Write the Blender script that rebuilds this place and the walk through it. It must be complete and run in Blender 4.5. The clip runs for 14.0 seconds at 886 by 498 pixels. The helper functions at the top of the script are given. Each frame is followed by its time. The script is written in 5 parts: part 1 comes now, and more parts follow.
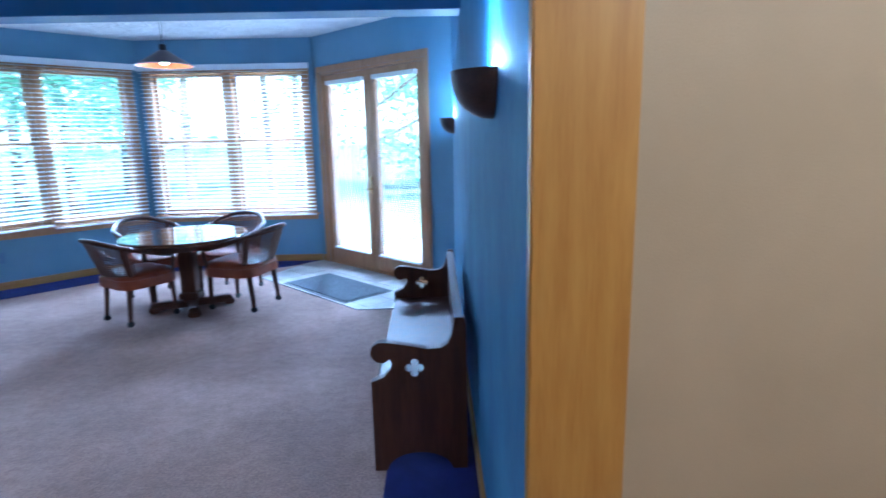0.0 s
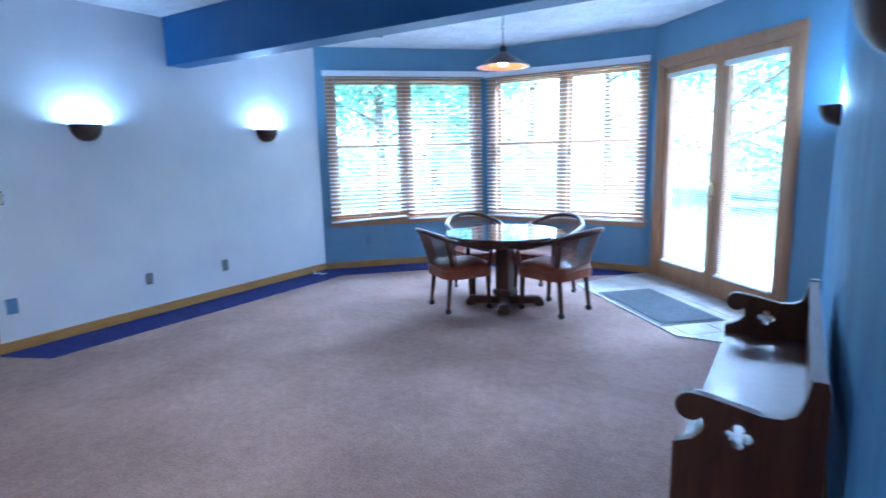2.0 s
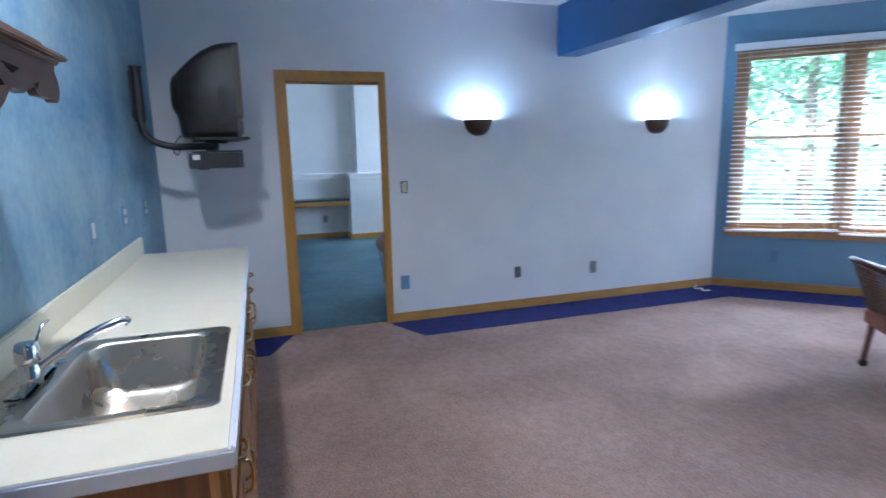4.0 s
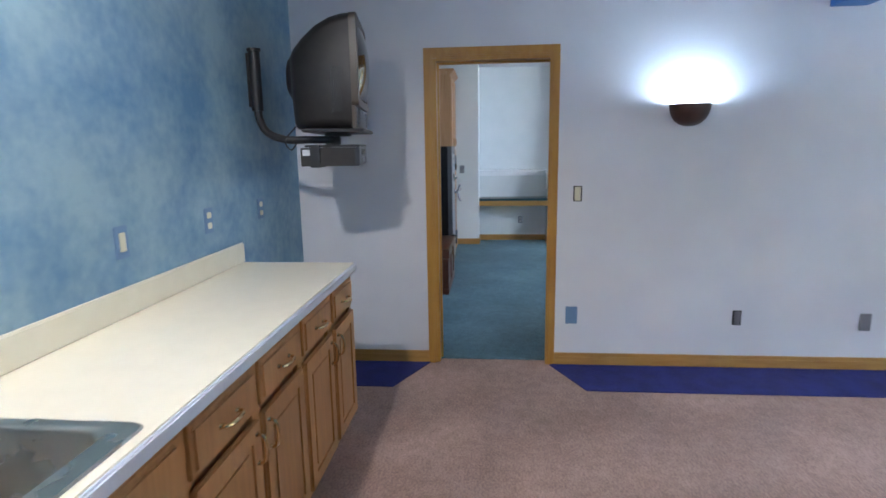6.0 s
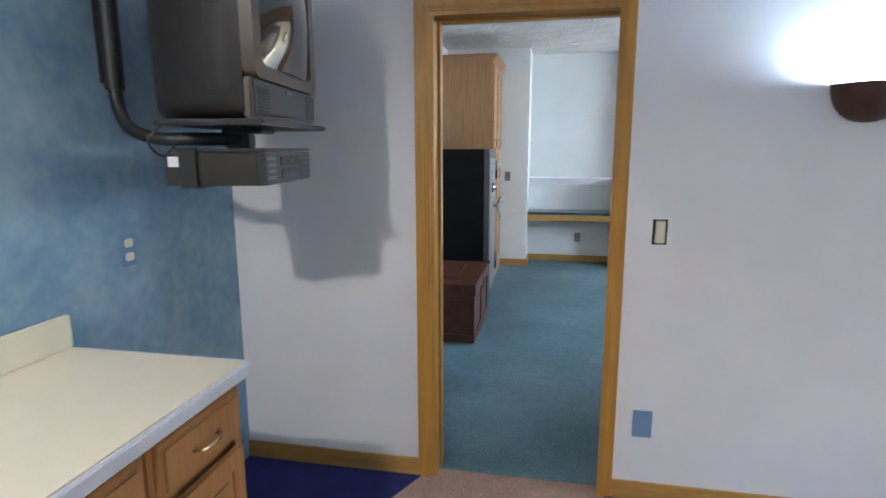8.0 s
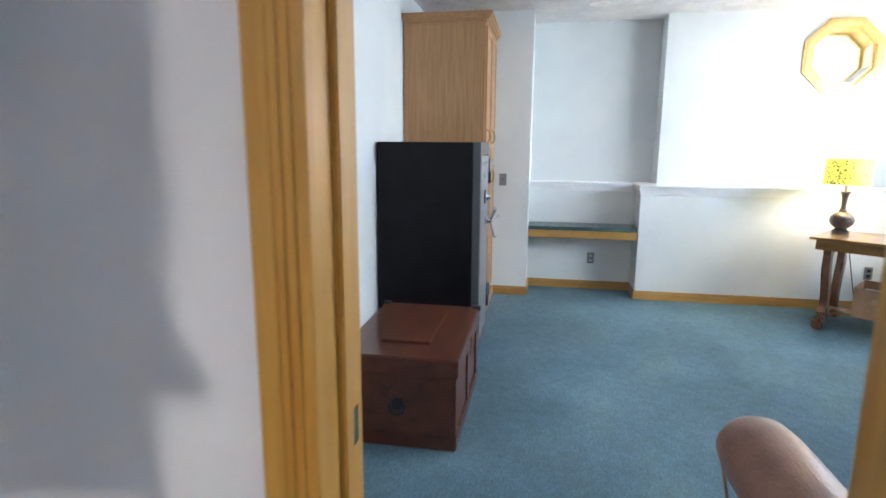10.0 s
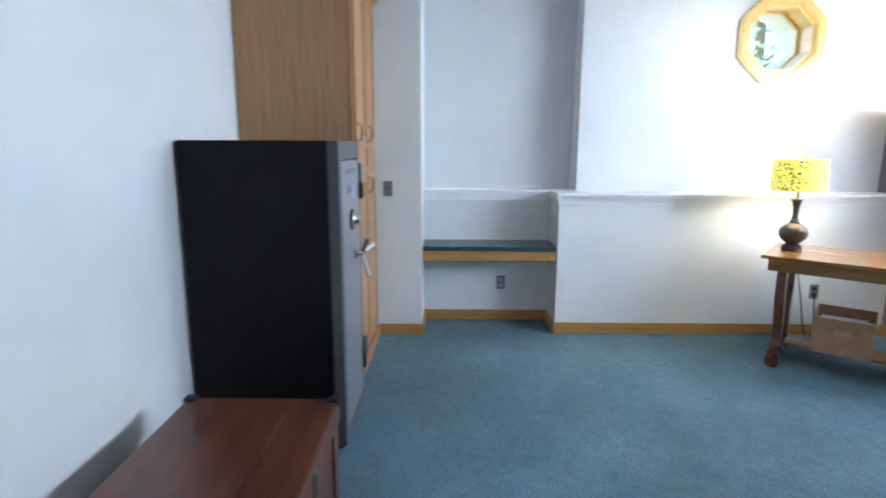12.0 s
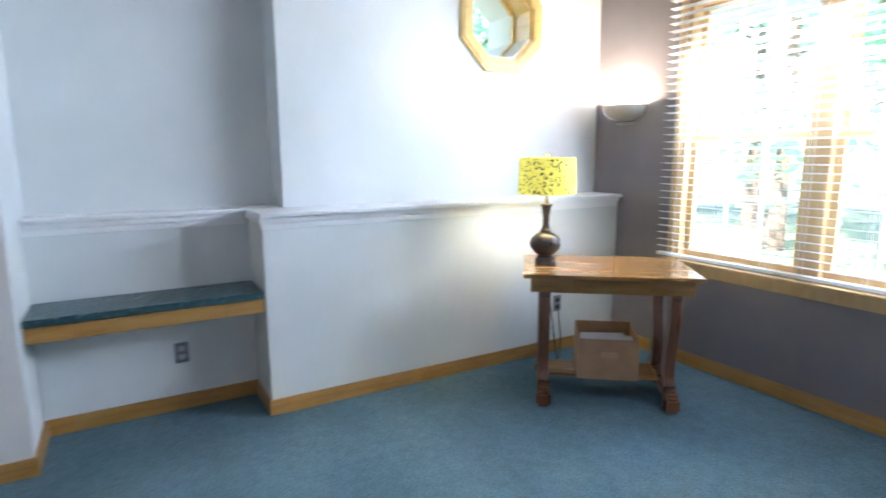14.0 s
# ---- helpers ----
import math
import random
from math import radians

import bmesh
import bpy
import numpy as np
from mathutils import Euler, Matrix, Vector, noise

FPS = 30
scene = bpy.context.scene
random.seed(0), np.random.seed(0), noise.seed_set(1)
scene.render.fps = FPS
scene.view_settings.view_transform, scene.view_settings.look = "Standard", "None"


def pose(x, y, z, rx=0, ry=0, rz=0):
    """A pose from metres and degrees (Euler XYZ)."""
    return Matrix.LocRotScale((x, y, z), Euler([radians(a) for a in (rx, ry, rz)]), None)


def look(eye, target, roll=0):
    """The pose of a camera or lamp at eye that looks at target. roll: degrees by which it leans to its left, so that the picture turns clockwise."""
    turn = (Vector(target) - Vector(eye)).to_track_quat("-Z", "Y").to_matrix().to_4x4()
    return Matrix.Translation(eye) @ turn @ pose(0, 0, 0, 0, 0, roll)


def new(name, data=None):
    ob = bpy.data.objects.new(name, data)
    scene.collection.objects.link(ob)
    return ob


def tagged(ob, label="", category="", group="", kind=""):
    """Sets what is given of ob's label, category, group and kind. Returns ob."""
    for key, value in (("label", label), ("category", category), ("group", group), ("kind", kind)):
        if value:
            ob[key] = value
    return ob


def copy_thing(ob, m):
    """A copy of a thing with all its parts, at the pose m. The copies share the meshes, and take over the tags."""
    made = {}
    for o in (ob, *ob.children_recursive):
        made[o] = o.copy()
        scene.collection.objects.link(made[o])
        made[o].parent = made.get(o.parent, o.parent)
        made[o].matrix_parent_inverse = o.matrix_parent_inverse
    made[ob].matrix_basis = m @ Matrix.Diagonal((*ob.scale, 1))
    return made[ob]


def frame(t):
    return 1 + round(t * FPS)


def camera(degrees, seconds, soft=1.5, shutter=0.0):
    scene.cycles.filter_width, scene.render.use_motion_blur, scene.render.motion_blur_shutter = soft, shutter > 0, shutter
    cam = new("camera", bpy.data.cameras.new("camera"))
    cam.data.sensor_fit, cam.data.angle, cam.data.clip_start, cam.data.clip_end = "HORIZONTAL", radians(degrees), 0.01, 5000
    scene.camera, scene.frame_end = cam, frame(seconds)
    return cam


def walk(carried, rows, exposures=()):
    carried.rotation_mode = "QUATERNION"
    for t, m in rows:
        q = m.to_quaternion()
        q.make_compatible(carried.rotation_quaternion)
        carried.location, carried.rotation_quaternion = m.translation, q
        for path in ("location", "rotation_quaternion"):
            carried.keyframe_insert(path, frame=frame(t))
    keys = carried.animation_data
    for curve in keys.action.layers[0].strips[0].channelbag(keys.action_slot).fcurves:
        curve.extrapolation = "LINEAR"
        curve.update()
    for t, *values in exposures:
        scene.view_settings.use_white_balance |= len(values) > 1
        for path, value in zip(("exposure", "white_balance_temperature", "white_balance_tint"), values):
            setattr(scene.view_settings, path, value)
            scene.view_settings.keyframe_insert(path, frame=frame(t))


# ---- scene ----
cam = camera(76.9, 14.0, 1.6, 0.5)
PATH = [
    (0, (0.013, -0.358, 1.515), (0.035, 1.602, 1.119), -1.2),
    (0.5, (0.063, -0.27, 1.495), (-0.232, 1.671, 1.112), -1.4),
    (1, (0.099, -0.132, 1.458), (-0.503, 1.74, 1.096), -1.4),
    (1.5, (0.083, -0.015, 1.428), (-0.756, 1.767, 1.078), -1.4),
    (2, (0.018, 0.082, 1.433), (-1.052, 1.736, 1.089), -1.4),
    (2.5, (-0.066, 0.149, 1.458), (-1.37, 1.624, 1.105), -1.3),
    (3, (-0.157, 0.325, 1.441), (-1.71, 1.538, 1.096), -1.5),
    (3.5, (-0.237, 0.49, 1.471), (-1.993, 1.382, 1.126), -1.1),
    (4, (-0.398, 0.613, 1.484), (-2.27, 1.223, 1.13), -1.3),
    (6.5, (-1.602, 1.361, 1.488), (-3.547, 1.068, 1.13), -0.9),
    (7, (-1.962, 1.442, 1.508), (-3.896, 1.078, 1.153), -0.9),
    (9.5, (-3.866, 1.174, 1.479), (-5.794, 0.787, 1.114), 0.2),
    (10, (-4.316, 1.151, 1.464), (-6.253, 0.808, 1.099), 0.4),
    (10.5, (-4.617, 1.131, 1.455), (-6.556, 0.801, 1.095), 0.6),
    (11, (-4.888, 1.145, 1.475), (-6.832, 0.852, 1.108), 0.4),
    (11.5, (-5.219, 1.207, 1.464), (-7.174, 0.988, 1.106), 0.4),
    (12, (-5.592, 1.225, 1.474), (-7.557, 1.206, 1.104), 0.2),
    (12.5, (-5.983, 1.218, 1.466), (-7.931, 1.466, 1.093), 0.1),
    (13, (-6.316, 1.326, 1.42), (-8.235, 1.781, 1.083), -0.2),
    (13.5, (-6.612, 1.400, 1.421), (-8.464, 2.07, 1.076), -0.4),
    (14, (-6.901, 1.452, 1.397), (-8.61, 2.436, 1.065), -0.3),
]

# ---- world and light ----
walk_exposures = [(0.0, 2.58, 4380, 7), (2.5, 2.78, 4680, 8), (4.0, 2.62, 5280, 11), (6.3, 2.95, 6050, 13), (7.2, 3.05, 6250, 13), (9.3, 3.33, 6750, 12), (10.5, 3.42, 6500, 14), (12.0, 3.1, 6150, 15), (14.0, 2.9, 6150, 15)]
walk(cam, [(t, look(eye, target, roll)) for t, eye, target, roll in PATH], walk_exposures)
world = bpy.data.worlds.new("world")
scene.world = world
world.use_nodes = True
wn = world.node_tree
sky = wn.nodes.new("ShaderNodeTexSky")
sky.sky_type = "NISHITA"
sky.sun_disc = False
sky.sun_elevation = radians(48)
sky.sun_rotation = radians(167)
wn.links.new(sky.outputs[0], wn.nodes["Background"].inputs[0])
wn.nodes["Background"].inputs[1].default_value = 0.15
sun = new("sun", bpy.data.lights.new("sun", "SUN"))
sun.data.energy = 5.0
sun.data.angle = radians(0.5)
sun.data.color = (1.0, 0.95, 0.88)
sun.matrix_basis = look((0, 0, 0), (-0.15, 0.66, -0.74))


def lamp(name, kind, place, watts, color, size=0.05, target=None, spread=None):
    data = bpy.data.lights.new(name, kind)
    data.energy, data.color = watts, color
    if kind == "AREA":
        data.shape, data.size, data.size_y = "RECTANGLE", size[0], size[1]
    else:
        data.shadow_soft_size = size
    if kind == "SPOT":
        data.spot_size, data.spot_blend = radians(spread or 120), 0.6
    ob = new(name, data)
    ob.matrix_basis = look(place, target) if target else pose(*place)
    return ob


COOL = (0.62, 0.82, 1.0)
WARM = (1.0, 0.84, 0.62)
# sconces: a bulb in each bowl
for x, y in ((-4.90, 2.445), (-4.90, 4.29), (0.13, 1.33), (0.13, 4.6)):
    lamp("sconce_bulb", "POINT", (x, y, 1.695), 3.9, COOL, 0.035)
lamp("sconce_bulb", "POINT", (-9.80, 4.57, 1.69), 8, WARM, 0.035)
lamp("table_lamp_bulb", "POINT", (-9.43, 3.61, 1.27), 1.8, WARM, 0.05)
lamp("pendant_bulb", "POINT", (-2.33, 4.78, 2.215), 0.5, (1.0, 0.72, 0.45), 0.04)
# added unseen fill lamp, warms and brightens the tan hall wall and first jamb
lamp("hall_light", "POINT", (0.95, -0.75, 2.35), 9, (1.0, 0.82, 0.56), 0.12)
# recessed ceiling light over the counter, and two more over the room's middle
lamp("counter_light", "SPOT", (-1.95, 0.30, 2.66), 21, (1.0, 0.94, 0.86), 0.06, (-2.55, 0.25, 0), 145)
# added sky stand-ins: three area lamps float outside the bay, one behind the blue room window
for place, target, watts in (((-7.4, 8.6, 4.6), (-4.2, 5.8, 1.5), 500), ((-2.46, 11.0, 4.6), (-2.46, 6.6, 1.5), 500), ((2.6, 9.0, 4.6), (-0.6, 5.8, 1.4), 340)):
    lamp("daylight", "AREA", place, watts, (0.74, 0.85, 1.0), (3.4, 1.6), target)
lamp("daylight", "AREA", (-8.1, 4.84, 1.9), 46, (0.72, 0.83, 1.0), (2.4, 0.6), (-8.0, 3.3, 0.0))

# ---- materials ----


def material(name, a, b=None, scale=8.0, rough=0.6, bump=0.0, metal=0.0, stretch=(1, 1, 1), fine=0.0, spread=(0.35, 0.65), coat=0.0, by_object=0.0):
    """Two colours mixed by a large noise, a fine noise for grain and relief."""
    m = bpy.data.materials.new(name)
    m.use_nodes = True
    n, l = m.node_tree.nodes, m.node_tree.links
    p = n["Principled BSDF"]
    p.inputs["Roughness"].default_value = rough
    p.inputs["Metallic"].default_value = metal
    p.inputs["Coat Weight"].default_value = coat
    p.inputs["Base Color"].default_value = (*a, 1)
    if b is None:
        return m
    co = n.new("ShaderNodeTexCoord")
    mp = n.new("ShaderNodeMapping")
    mp.inputs["Scale"].default_value = stretch
    l.new(co.outputs["Object"], mp.inputs["Vector"])
    big = n.new("ShaderNodeTexNoise")
    big.inputs["Scale"].default_value = scale
    big.inputs["Detail"].default_value = 4.0
    l.new(mp.outputs[0], big.inputs["Vector"])
    small = n.new("ShaderNodeTexNoise")
    small.inputs["Scale"].default_value = fine or scale * 14
    small.inputs["Detail"].default_value = 3.0
    l.new(mp.outputs[0], small.inputs["Vector"])
    add = n.new("ShaderNodeMath")
    add.operation = "MULTIPLY_ADD"
    add.inputs[1].default_value = 0.35
    l.new(small.outputs[0], add.inputs[0])
    l.new(big.outputs[0], add.inputs[2])
    ramp = n.new("ShaderNodeMapRange")
    ramp.inputs[1].default_value = spread[0] + 0.17
    ramp.inputs[2].default_value = spread[1] + 0.17
    l.new(add.outputs[0], ramp.inputs[0])
    mix = n.new("ShaderNodeMix")
    mix.data_type = "RGBA"
    mix.inputs[6].default_value = (*a, 1)
    mix.inputs[7].default_value = (*b, 1)
    l.new(ramp.outputs[0], mix.inputs[0])
    out = mix.outputs[2]
    if by_object:
        info = n.new("ShaderNodeObjectInfo")
        rng = n.new("ShaderNodeMapRange")
        rng.inputs[3].default_value, rng.inputs[4].default_value = 1 - by_object, 1 + by_object
        l.new(info.outputs["Random"], rng.inputs[0])
        hsv = n.new("ShaderNodeHueSaturation")
        l.new(rng.outputs[0], hsv.inputs["Value"])
        l.new(out, hsv.inputs["Color"])
        out = hsv.outputs[0]
    l.new(out, p.inputs["Base Color"])
    rr = n.new("ShaderNodeMapRange")
    rr.inputs[3].default_value, rr.inputs[4].default_value = max(rough - 0.06, 0.03), min(rough + 0.08, 1)
    l.new(big.outputs[0], rr.inputs[0])
    l.new(rr.outputs[0], p.inputs["Roughness"])
    if bump:
        bp = n.new("ShaderNodeBump")
        bp.inputs["Strength"].default_value = bump
        bp.inputs["Distance"].default_value = 0.01
        l.new(small.outputs[0], bp.inputs["Height"])
        l.new(bp.outputs[0], p.inputs["Normal"])
    return m


def carpet(name, a, b, dirt):
    """Cut pile: tufts as fine speckle and relief, trodden patches, faint soiling."""
    m = material(name, a, b, 2.2, 0.98, 0.55, fine=150, spread=(0.32, 0.68))
    n, l = m.node_tree.nodes, m.node_tree.links
    p = n["Principled BSDF"]
    co = n.new("ShaderNodeTexCoord")
    last = p.inputs["Base Color"].links[0].from_socket
    for scale, detail, lo, hi, dark in ((85.0, 2.0, 0.34, 0.66, 0.80), (17.0, 3.0, 0.36, 0.62, 0.92), (0.9, 3.0, 0.42, 0.60, dirt)):
        t = n.new("ShaderNodeTexNoise")
        t.inputs["Scale"].default_value, t.inputs["Detail"].default_value = scale, detail
        l.new(co.outputs["Object"], t.inputs["Vector"])
        r = n.new("ShaderNodeMapRange")
        r.inputs[1].default_value, r.inputs[2].default_value, r.inputs[3].default_value, r.inputs[4].default_value = lo, hi, dark, 2 - dark if scale > 2 else 1.06
        l.new(t.outputs[0], r.inputs[0])
        h = n.new("ShaderNodeHueSaturation")
        l.new(r.outputs[0], h.inputs["Value"])
        l.new(last, h.inputs["Color"])
        last = h.outputs[0]
    l.new(last, p.inputs["Base Color"])
    return m


def swirl_plaster(name):
    """Ceiling plaster combed in overlapping fans."""
    m = material(name, (0.64, 0.64, 0.66), (0.76, 0.76, 0.77), 5, 0.8, 0.0, fine=60)
    n, l = m.node_tree.nodes, m.node_tree.links
    co, v, w, mix, bp = (n.new(k) for k in ("ShaderNodeTexCoord", "ShaderNodeTexVoronoi", "ShaderNodeTexWave", "ShaderNodeMath", "ShaderNodeBump"))
    v.inputs["Scale"].default_value = 4.2
    l.new(co.outputs["Object"], v.inputs["Vector"])
    sub = n.new("ShaderNodeVectorMath")
    sub.operation = "SUBTRACT"
    l.new(co.outputs["Object"], sub.inputs[0])
    l.new(v.outputs["Position"], sub.inputs[1])
    w.wave_type, w.rings_direction = "RINGS", "SPHERICAL"
    w.inputs["Scale"].default_value, w.inputs["Distortion"].default_value = 6.0, 2.5
    l.new(sub.outputs[0], w.inputs["Vector"])
    mix.operation = "MULTIPLY_ADD"
    mix.inputs[1].default_value = 0.35
    l.new(w.outputs["Fac"], mix.inputs[0])
    l.new(v.outputs["Distance"], mix.inputs[2])
    bp.inputs["Strength"].default_value, bp.inputs["Distance"].default_value = 0.6, 0.02
    l.new(mix.outputs[0], bp.inputs["Height"])
    l.new(bp.outputs[0], n["Principled BSDF"].inputs["Normal"])
    return m


def glow(name, color, strength):
    m = material(name, color)
    p = m.node_tree.nodes["Principled BSDF"]
    p.inputs["Emission Color"].default_value = (*color, 1)
    p.inputs["Emission Strength"].default_value = strength
    return m


WHITE = material("white wall paint", (0.66, 0.67, 0.72), (0.71, 0.72, 0.76), 2.5, 0.55, 0.12, fine=260)
WHITE2 = material("pale cool wall paint", (0.66, 0.70, 0.70), (0.71, 0.74, 0.74), 2.5, 0.55, 0.12, fine=260)
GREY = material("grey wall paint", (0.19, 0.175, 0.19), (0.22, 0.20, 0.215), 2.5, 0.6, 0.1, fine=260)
BEIGE = material("tan hall paint", (0.41, 0.33, 0.235), (0.45, 0.365, 0.265), 3, 0.6, 0.1, fine=260)
SPONGE = material("sponged blue paint", (0.10, 0.215, 0.36), (0.275, 0.40, 0.475), 2.6, 0.6, 0.1, fine=22, spread=(0.30, 0.68))
SPONGE2 = material("brushed blue paint", (0.052, 0.16, 0.355), (0.105, 0.27, 0.455), 3.0, 0.7, 0.12, fine=30, stretch=(1, 3, 0.5), spread=(0.3, 0.7))
BLUE = material("blue wall paint", (0.165, 0.290, 0.415), (0.19, 0.32, 0.45), 2.5, 0.6, 0.1, fine=260)
BEAMBLUE = material("deep blue beam paint", (0.024, 0.088, 0.235), (0.032, 0.11, 0.28), 2.5, 0.45, 0.1, fine=200)
CEILMAT = swirl_plaster("swirl ceiling plaster")
CARPET = carpet("beige carpet", (0.305, 0.197, 0.155), (0.40, 0.265, 0.215), 0.86)
NAVY = material("navy carpet", (0.010, 0.013, 0.10), (0.017, 0.021, 0.15), 8, 0.98, 0.6, fine=190)
TEAL = carpet("teal carpet", (0.085, 0.165, 0.21), (0.125, 0.215, 0.262), 0.88)
OAK = material("honey oak", (0.42, 0.205, 0.040), (0.50, 0.272, 0.058), 5, 0.38, 0.0, fine=30, stretch=(7, 7, 0.6), coat=0.1, by_object=0.05)
BAYOAK = material("brown oak window wood", (0.40, 0.21, 0.095), (0.48, 0.265, 0.125), 5, 0.4, 0.0, fine=30, stretch=(5, 5, 0.6), coat=0.1, by_object=0.05)
# window oak again, with the blue room window's glare put into a lighter colour
GLAREOAK = material("glare-lightened oak window wood", (0.50, 0.33, 0.15), (0.58, 0.40, 0.20), 5, 0.4, 0.0, fine=30, stretch=(5, 5, 0.6), by_object=0.05)
OAKH = material("honey oak along", (0.38, 0.195, 0.05), (0.46, 0.26, 0.075), 5, 0.36, 0.0, fine=30, stretch=(0.8, 0.8, 7), coat=0.2, by_object=0.05)
CABOAK = material("cabinet oak", (0.41, 0.185, 0.06), (0.50, 0.24, 0.085), 6, 0.36, 0.03, fine=50, stretch=(11, 11, 0.6), coat=0.15, by_object=0.06)
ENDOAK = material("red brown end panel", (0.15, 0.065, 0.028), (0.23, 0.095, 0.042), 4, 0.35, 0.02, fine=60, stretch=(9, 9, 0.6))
PANTRY = material("pantry oak", (0.38, 0.195, 0.08), (0.47, 0.26, 0.12), 6, 0.42, 0.1, fine=50, stretch=(11, 11, 0.6), by_object=0.04)
SHELFWOOD = material("worn brown carved wood", (0.10, 0.045, 0.022), (0.19, 0.095, 0.05), 9, 0.4, 0.1, fine=60, stretch=(1, 5, 5))
DARKWOOD = material("dark walnut stain", (0.055, 0.018, 0.009), (0.095, 0.032, 0.015), 4, 0.42, 0.0, fine=12, stretch=(5, 5, 0.7), coat=0.04)
REDWOOD = material("red brown chest wood", (0.085, 0.026, 0.014), (0.14, 0.042, 0.02), 3, 0.3, 0.0, fine=14, stretch=(0.8, 5, 5), coat=0.25)
TABLEWOOD = material("library table oak", (0.26, 0.128, 0.038), (0.37, 0.195, 0.066), 3, 0.24, 0.0, fine=20, stretch=(0.8, 9, 5), coat=0.4)
LEGWOOD = material("library table leg oak", (0.13, 0.045, 0.02), (0.19, 0.075, 0.032), 3, 0.28, 0.0, fine=20, stretch=(5, 5, 0.8), coat=0.3)
TABLETOP = material("dark polished top", (0.06, 0.025, 0.015), (0.10, 0.04, 0.02), 5, 0.10, 0.0, stretch=(1, 5, 1), coat=1.0)
CANE = material("woven cane", (0.09, 0.04, 0.024), (0.15, 0.07, 0.04), 60, 0.6, 0.3)
SEATRED = material("rust leather seat", (0.23, 0.050, 0.020), (0.32, 0.080, 0.032), 9, 0.36, 0.1, coat=0.1)
LEATHER = material("brown leather", (0.17, 0.075, 0.048), (0.25, 0.12, 0.08), 7, 0.38, 0.25, fine=120)
LAMINATE = material("cream laminate", (0.72, 0.665, 0.53), (0.75, 0.695, 0.56), 12, 0.32, 0.0, fine=300)
LAMEDGE = material("pale laminate edge", (0.62, 0.64, 0.72), (0.66, 0.68, 0.75), 30, 0.35)
STEEL = material("brushed steel", (0.54, 0.49, 0.42), (0.60, 0.55, 0.48), 8, 0.27, 0.0, metal=1.0)
CHROME = material("chrome", (0.72, 0.72, 0.74), rough=0.08, metal=1.0)
BRASS = material("polished brass", (0.70, 0.52, 0.28), rough=0.18, metal=1.0)
BLACK = material("black satin metal", (0.012, 0.012, 0.014), (0.02, 0.02, 0.022), 12, 0.42, 0.05)
SAFEBLACK = material("black safe enamel", (0.005, 0.0045, 0.006), (0.009, 0.008, 0.010), 6, 0.5, 0.15, fine=300)
SAFEBLACK.node_tree.nodes["Principled BSDF"].inputs["Specular IOR Level"].default_value = 0.2
SAFEGREY = material("silver grey safe door", (0.27, 0.28, 0.31), (0.31, 0.32, 0.35), 6, 0.3, 0.04, metal=0.5)
TVBODY = material("dark brown black tv plastic", (0.013, 0.0105, 0.010), (0.022, 0.018, 0.016), 20, 0.42, 0.1, fine=400)
TVTRIM = material("grey brown tv bezel", (0.085, 0.066, 0.050), rough=0.35)
TVGREY = material("blue grey tv front", (0.040, 0.043, 0.054), rough=0.3)
SCREEN = material("tv tube glass", (0.03, 0.033, 0.038), rough=0.06, coat=1.0)
PLASTER = material("white trim paint", (0.80, 0.81, 0.82), (0.84, 0.85, 0.86), 5, 0.35)
BRONZE = material("brown sconce glaze", (0.05, 0.022, 0.016), (0.085, 0.04, 0.03), 9, 0.45, 0.1)
CERAMIC = material("grey white sconce glaze", (0.42, 0.39, 0.38), (0.48, 0.45, 0.43), 9, 0.5)
SLAT = material("white blind slat", (0.80, 0.80, 0.80), rough=0.35)
_n, _l = SLAT.node_tree.nodes, SLAT.node_tree.links
_tr, _ms = _n.new("ShaderNodeBsdfTranslucent"), _n.new("ShaderNodeMixShader")
_tr.inputs[0].default_value = (0.85, 0.87, 0.86, 1)
_ms.inputs[0].default_value = 0.4
_l.new(_n["Principled BSDF"].outputs[0], _ms.inputs[1])
_l.new(_tr.outputs[0], _ms.inputs[2])
_l.new(_ms.outputs[0], _n["Material Output"].inputs[0])
PLATE = material("grey steel plate", (0.20, 0.21, 0.24), rough=0.4, metal=0.3)
BLUEPLATE = material("blue painted plate", (0.14, 0.24, 0.40), rough=0.45)
IVORY = material("ivory plastic", (0.70, 0.66, 0.50), rough=0.4)
DARKHOLE = material("dark opening", (0.02, 0.02, 0.02), rough=0.8)
GREENTOP = material("dark green laminate", (0.028, 0.07, 0.08), (0.045, 0.095, 0.105), 40, 0.25)
MATGREY = material("grey doormat", (0.07, 0.085, 0.10), (0.10, 0.115, 0.13), 30, 0.95, 0.5)
TILE = material("pale stone tile", (0.24, 0.22, 0.20), (0.38, 0.35, 0.32), 6, 0.35, 0.1, by_object=0.12)
GROUT = material("grout", (0.16, 0.15, 0.14), (0.20, 0.19, 0.18), 30, 0.9)
CARD = material("brown cardboard", (0.36, 0.20, 0.11), (0.42, 0.25, 0.14), 12, 0.8, 0.1)
PAPER = material("white paper", (0.82, 0.82, 0.84), rough=0.7)
COPPER = material("copper shade inside", (0.85, 0.30, 0.10), rough=0.4)
PEWTER = material("dark pendant shade", (0.10, 0.07, 0.08), rough=0.35, metal=0.4)
URN = material("dark bronze urn", (0.03, 0.022, 0.022), (0.05, 0.038, 0.036), 12, 0.28, 0.04, coat=0.3)
BARK = material("bark", (0.10, 0.075, 0.055), (0.18, 0.14, 0.10), 12, 0.9, 0.6)
LEAF = material("leaves", (0.07, 0.13, 0.09), (0.12, 0.20, 0.13), 1.5, 0.6)
_n, _l = LEAF.node_tree.nodes, LEAF.node_tree.links
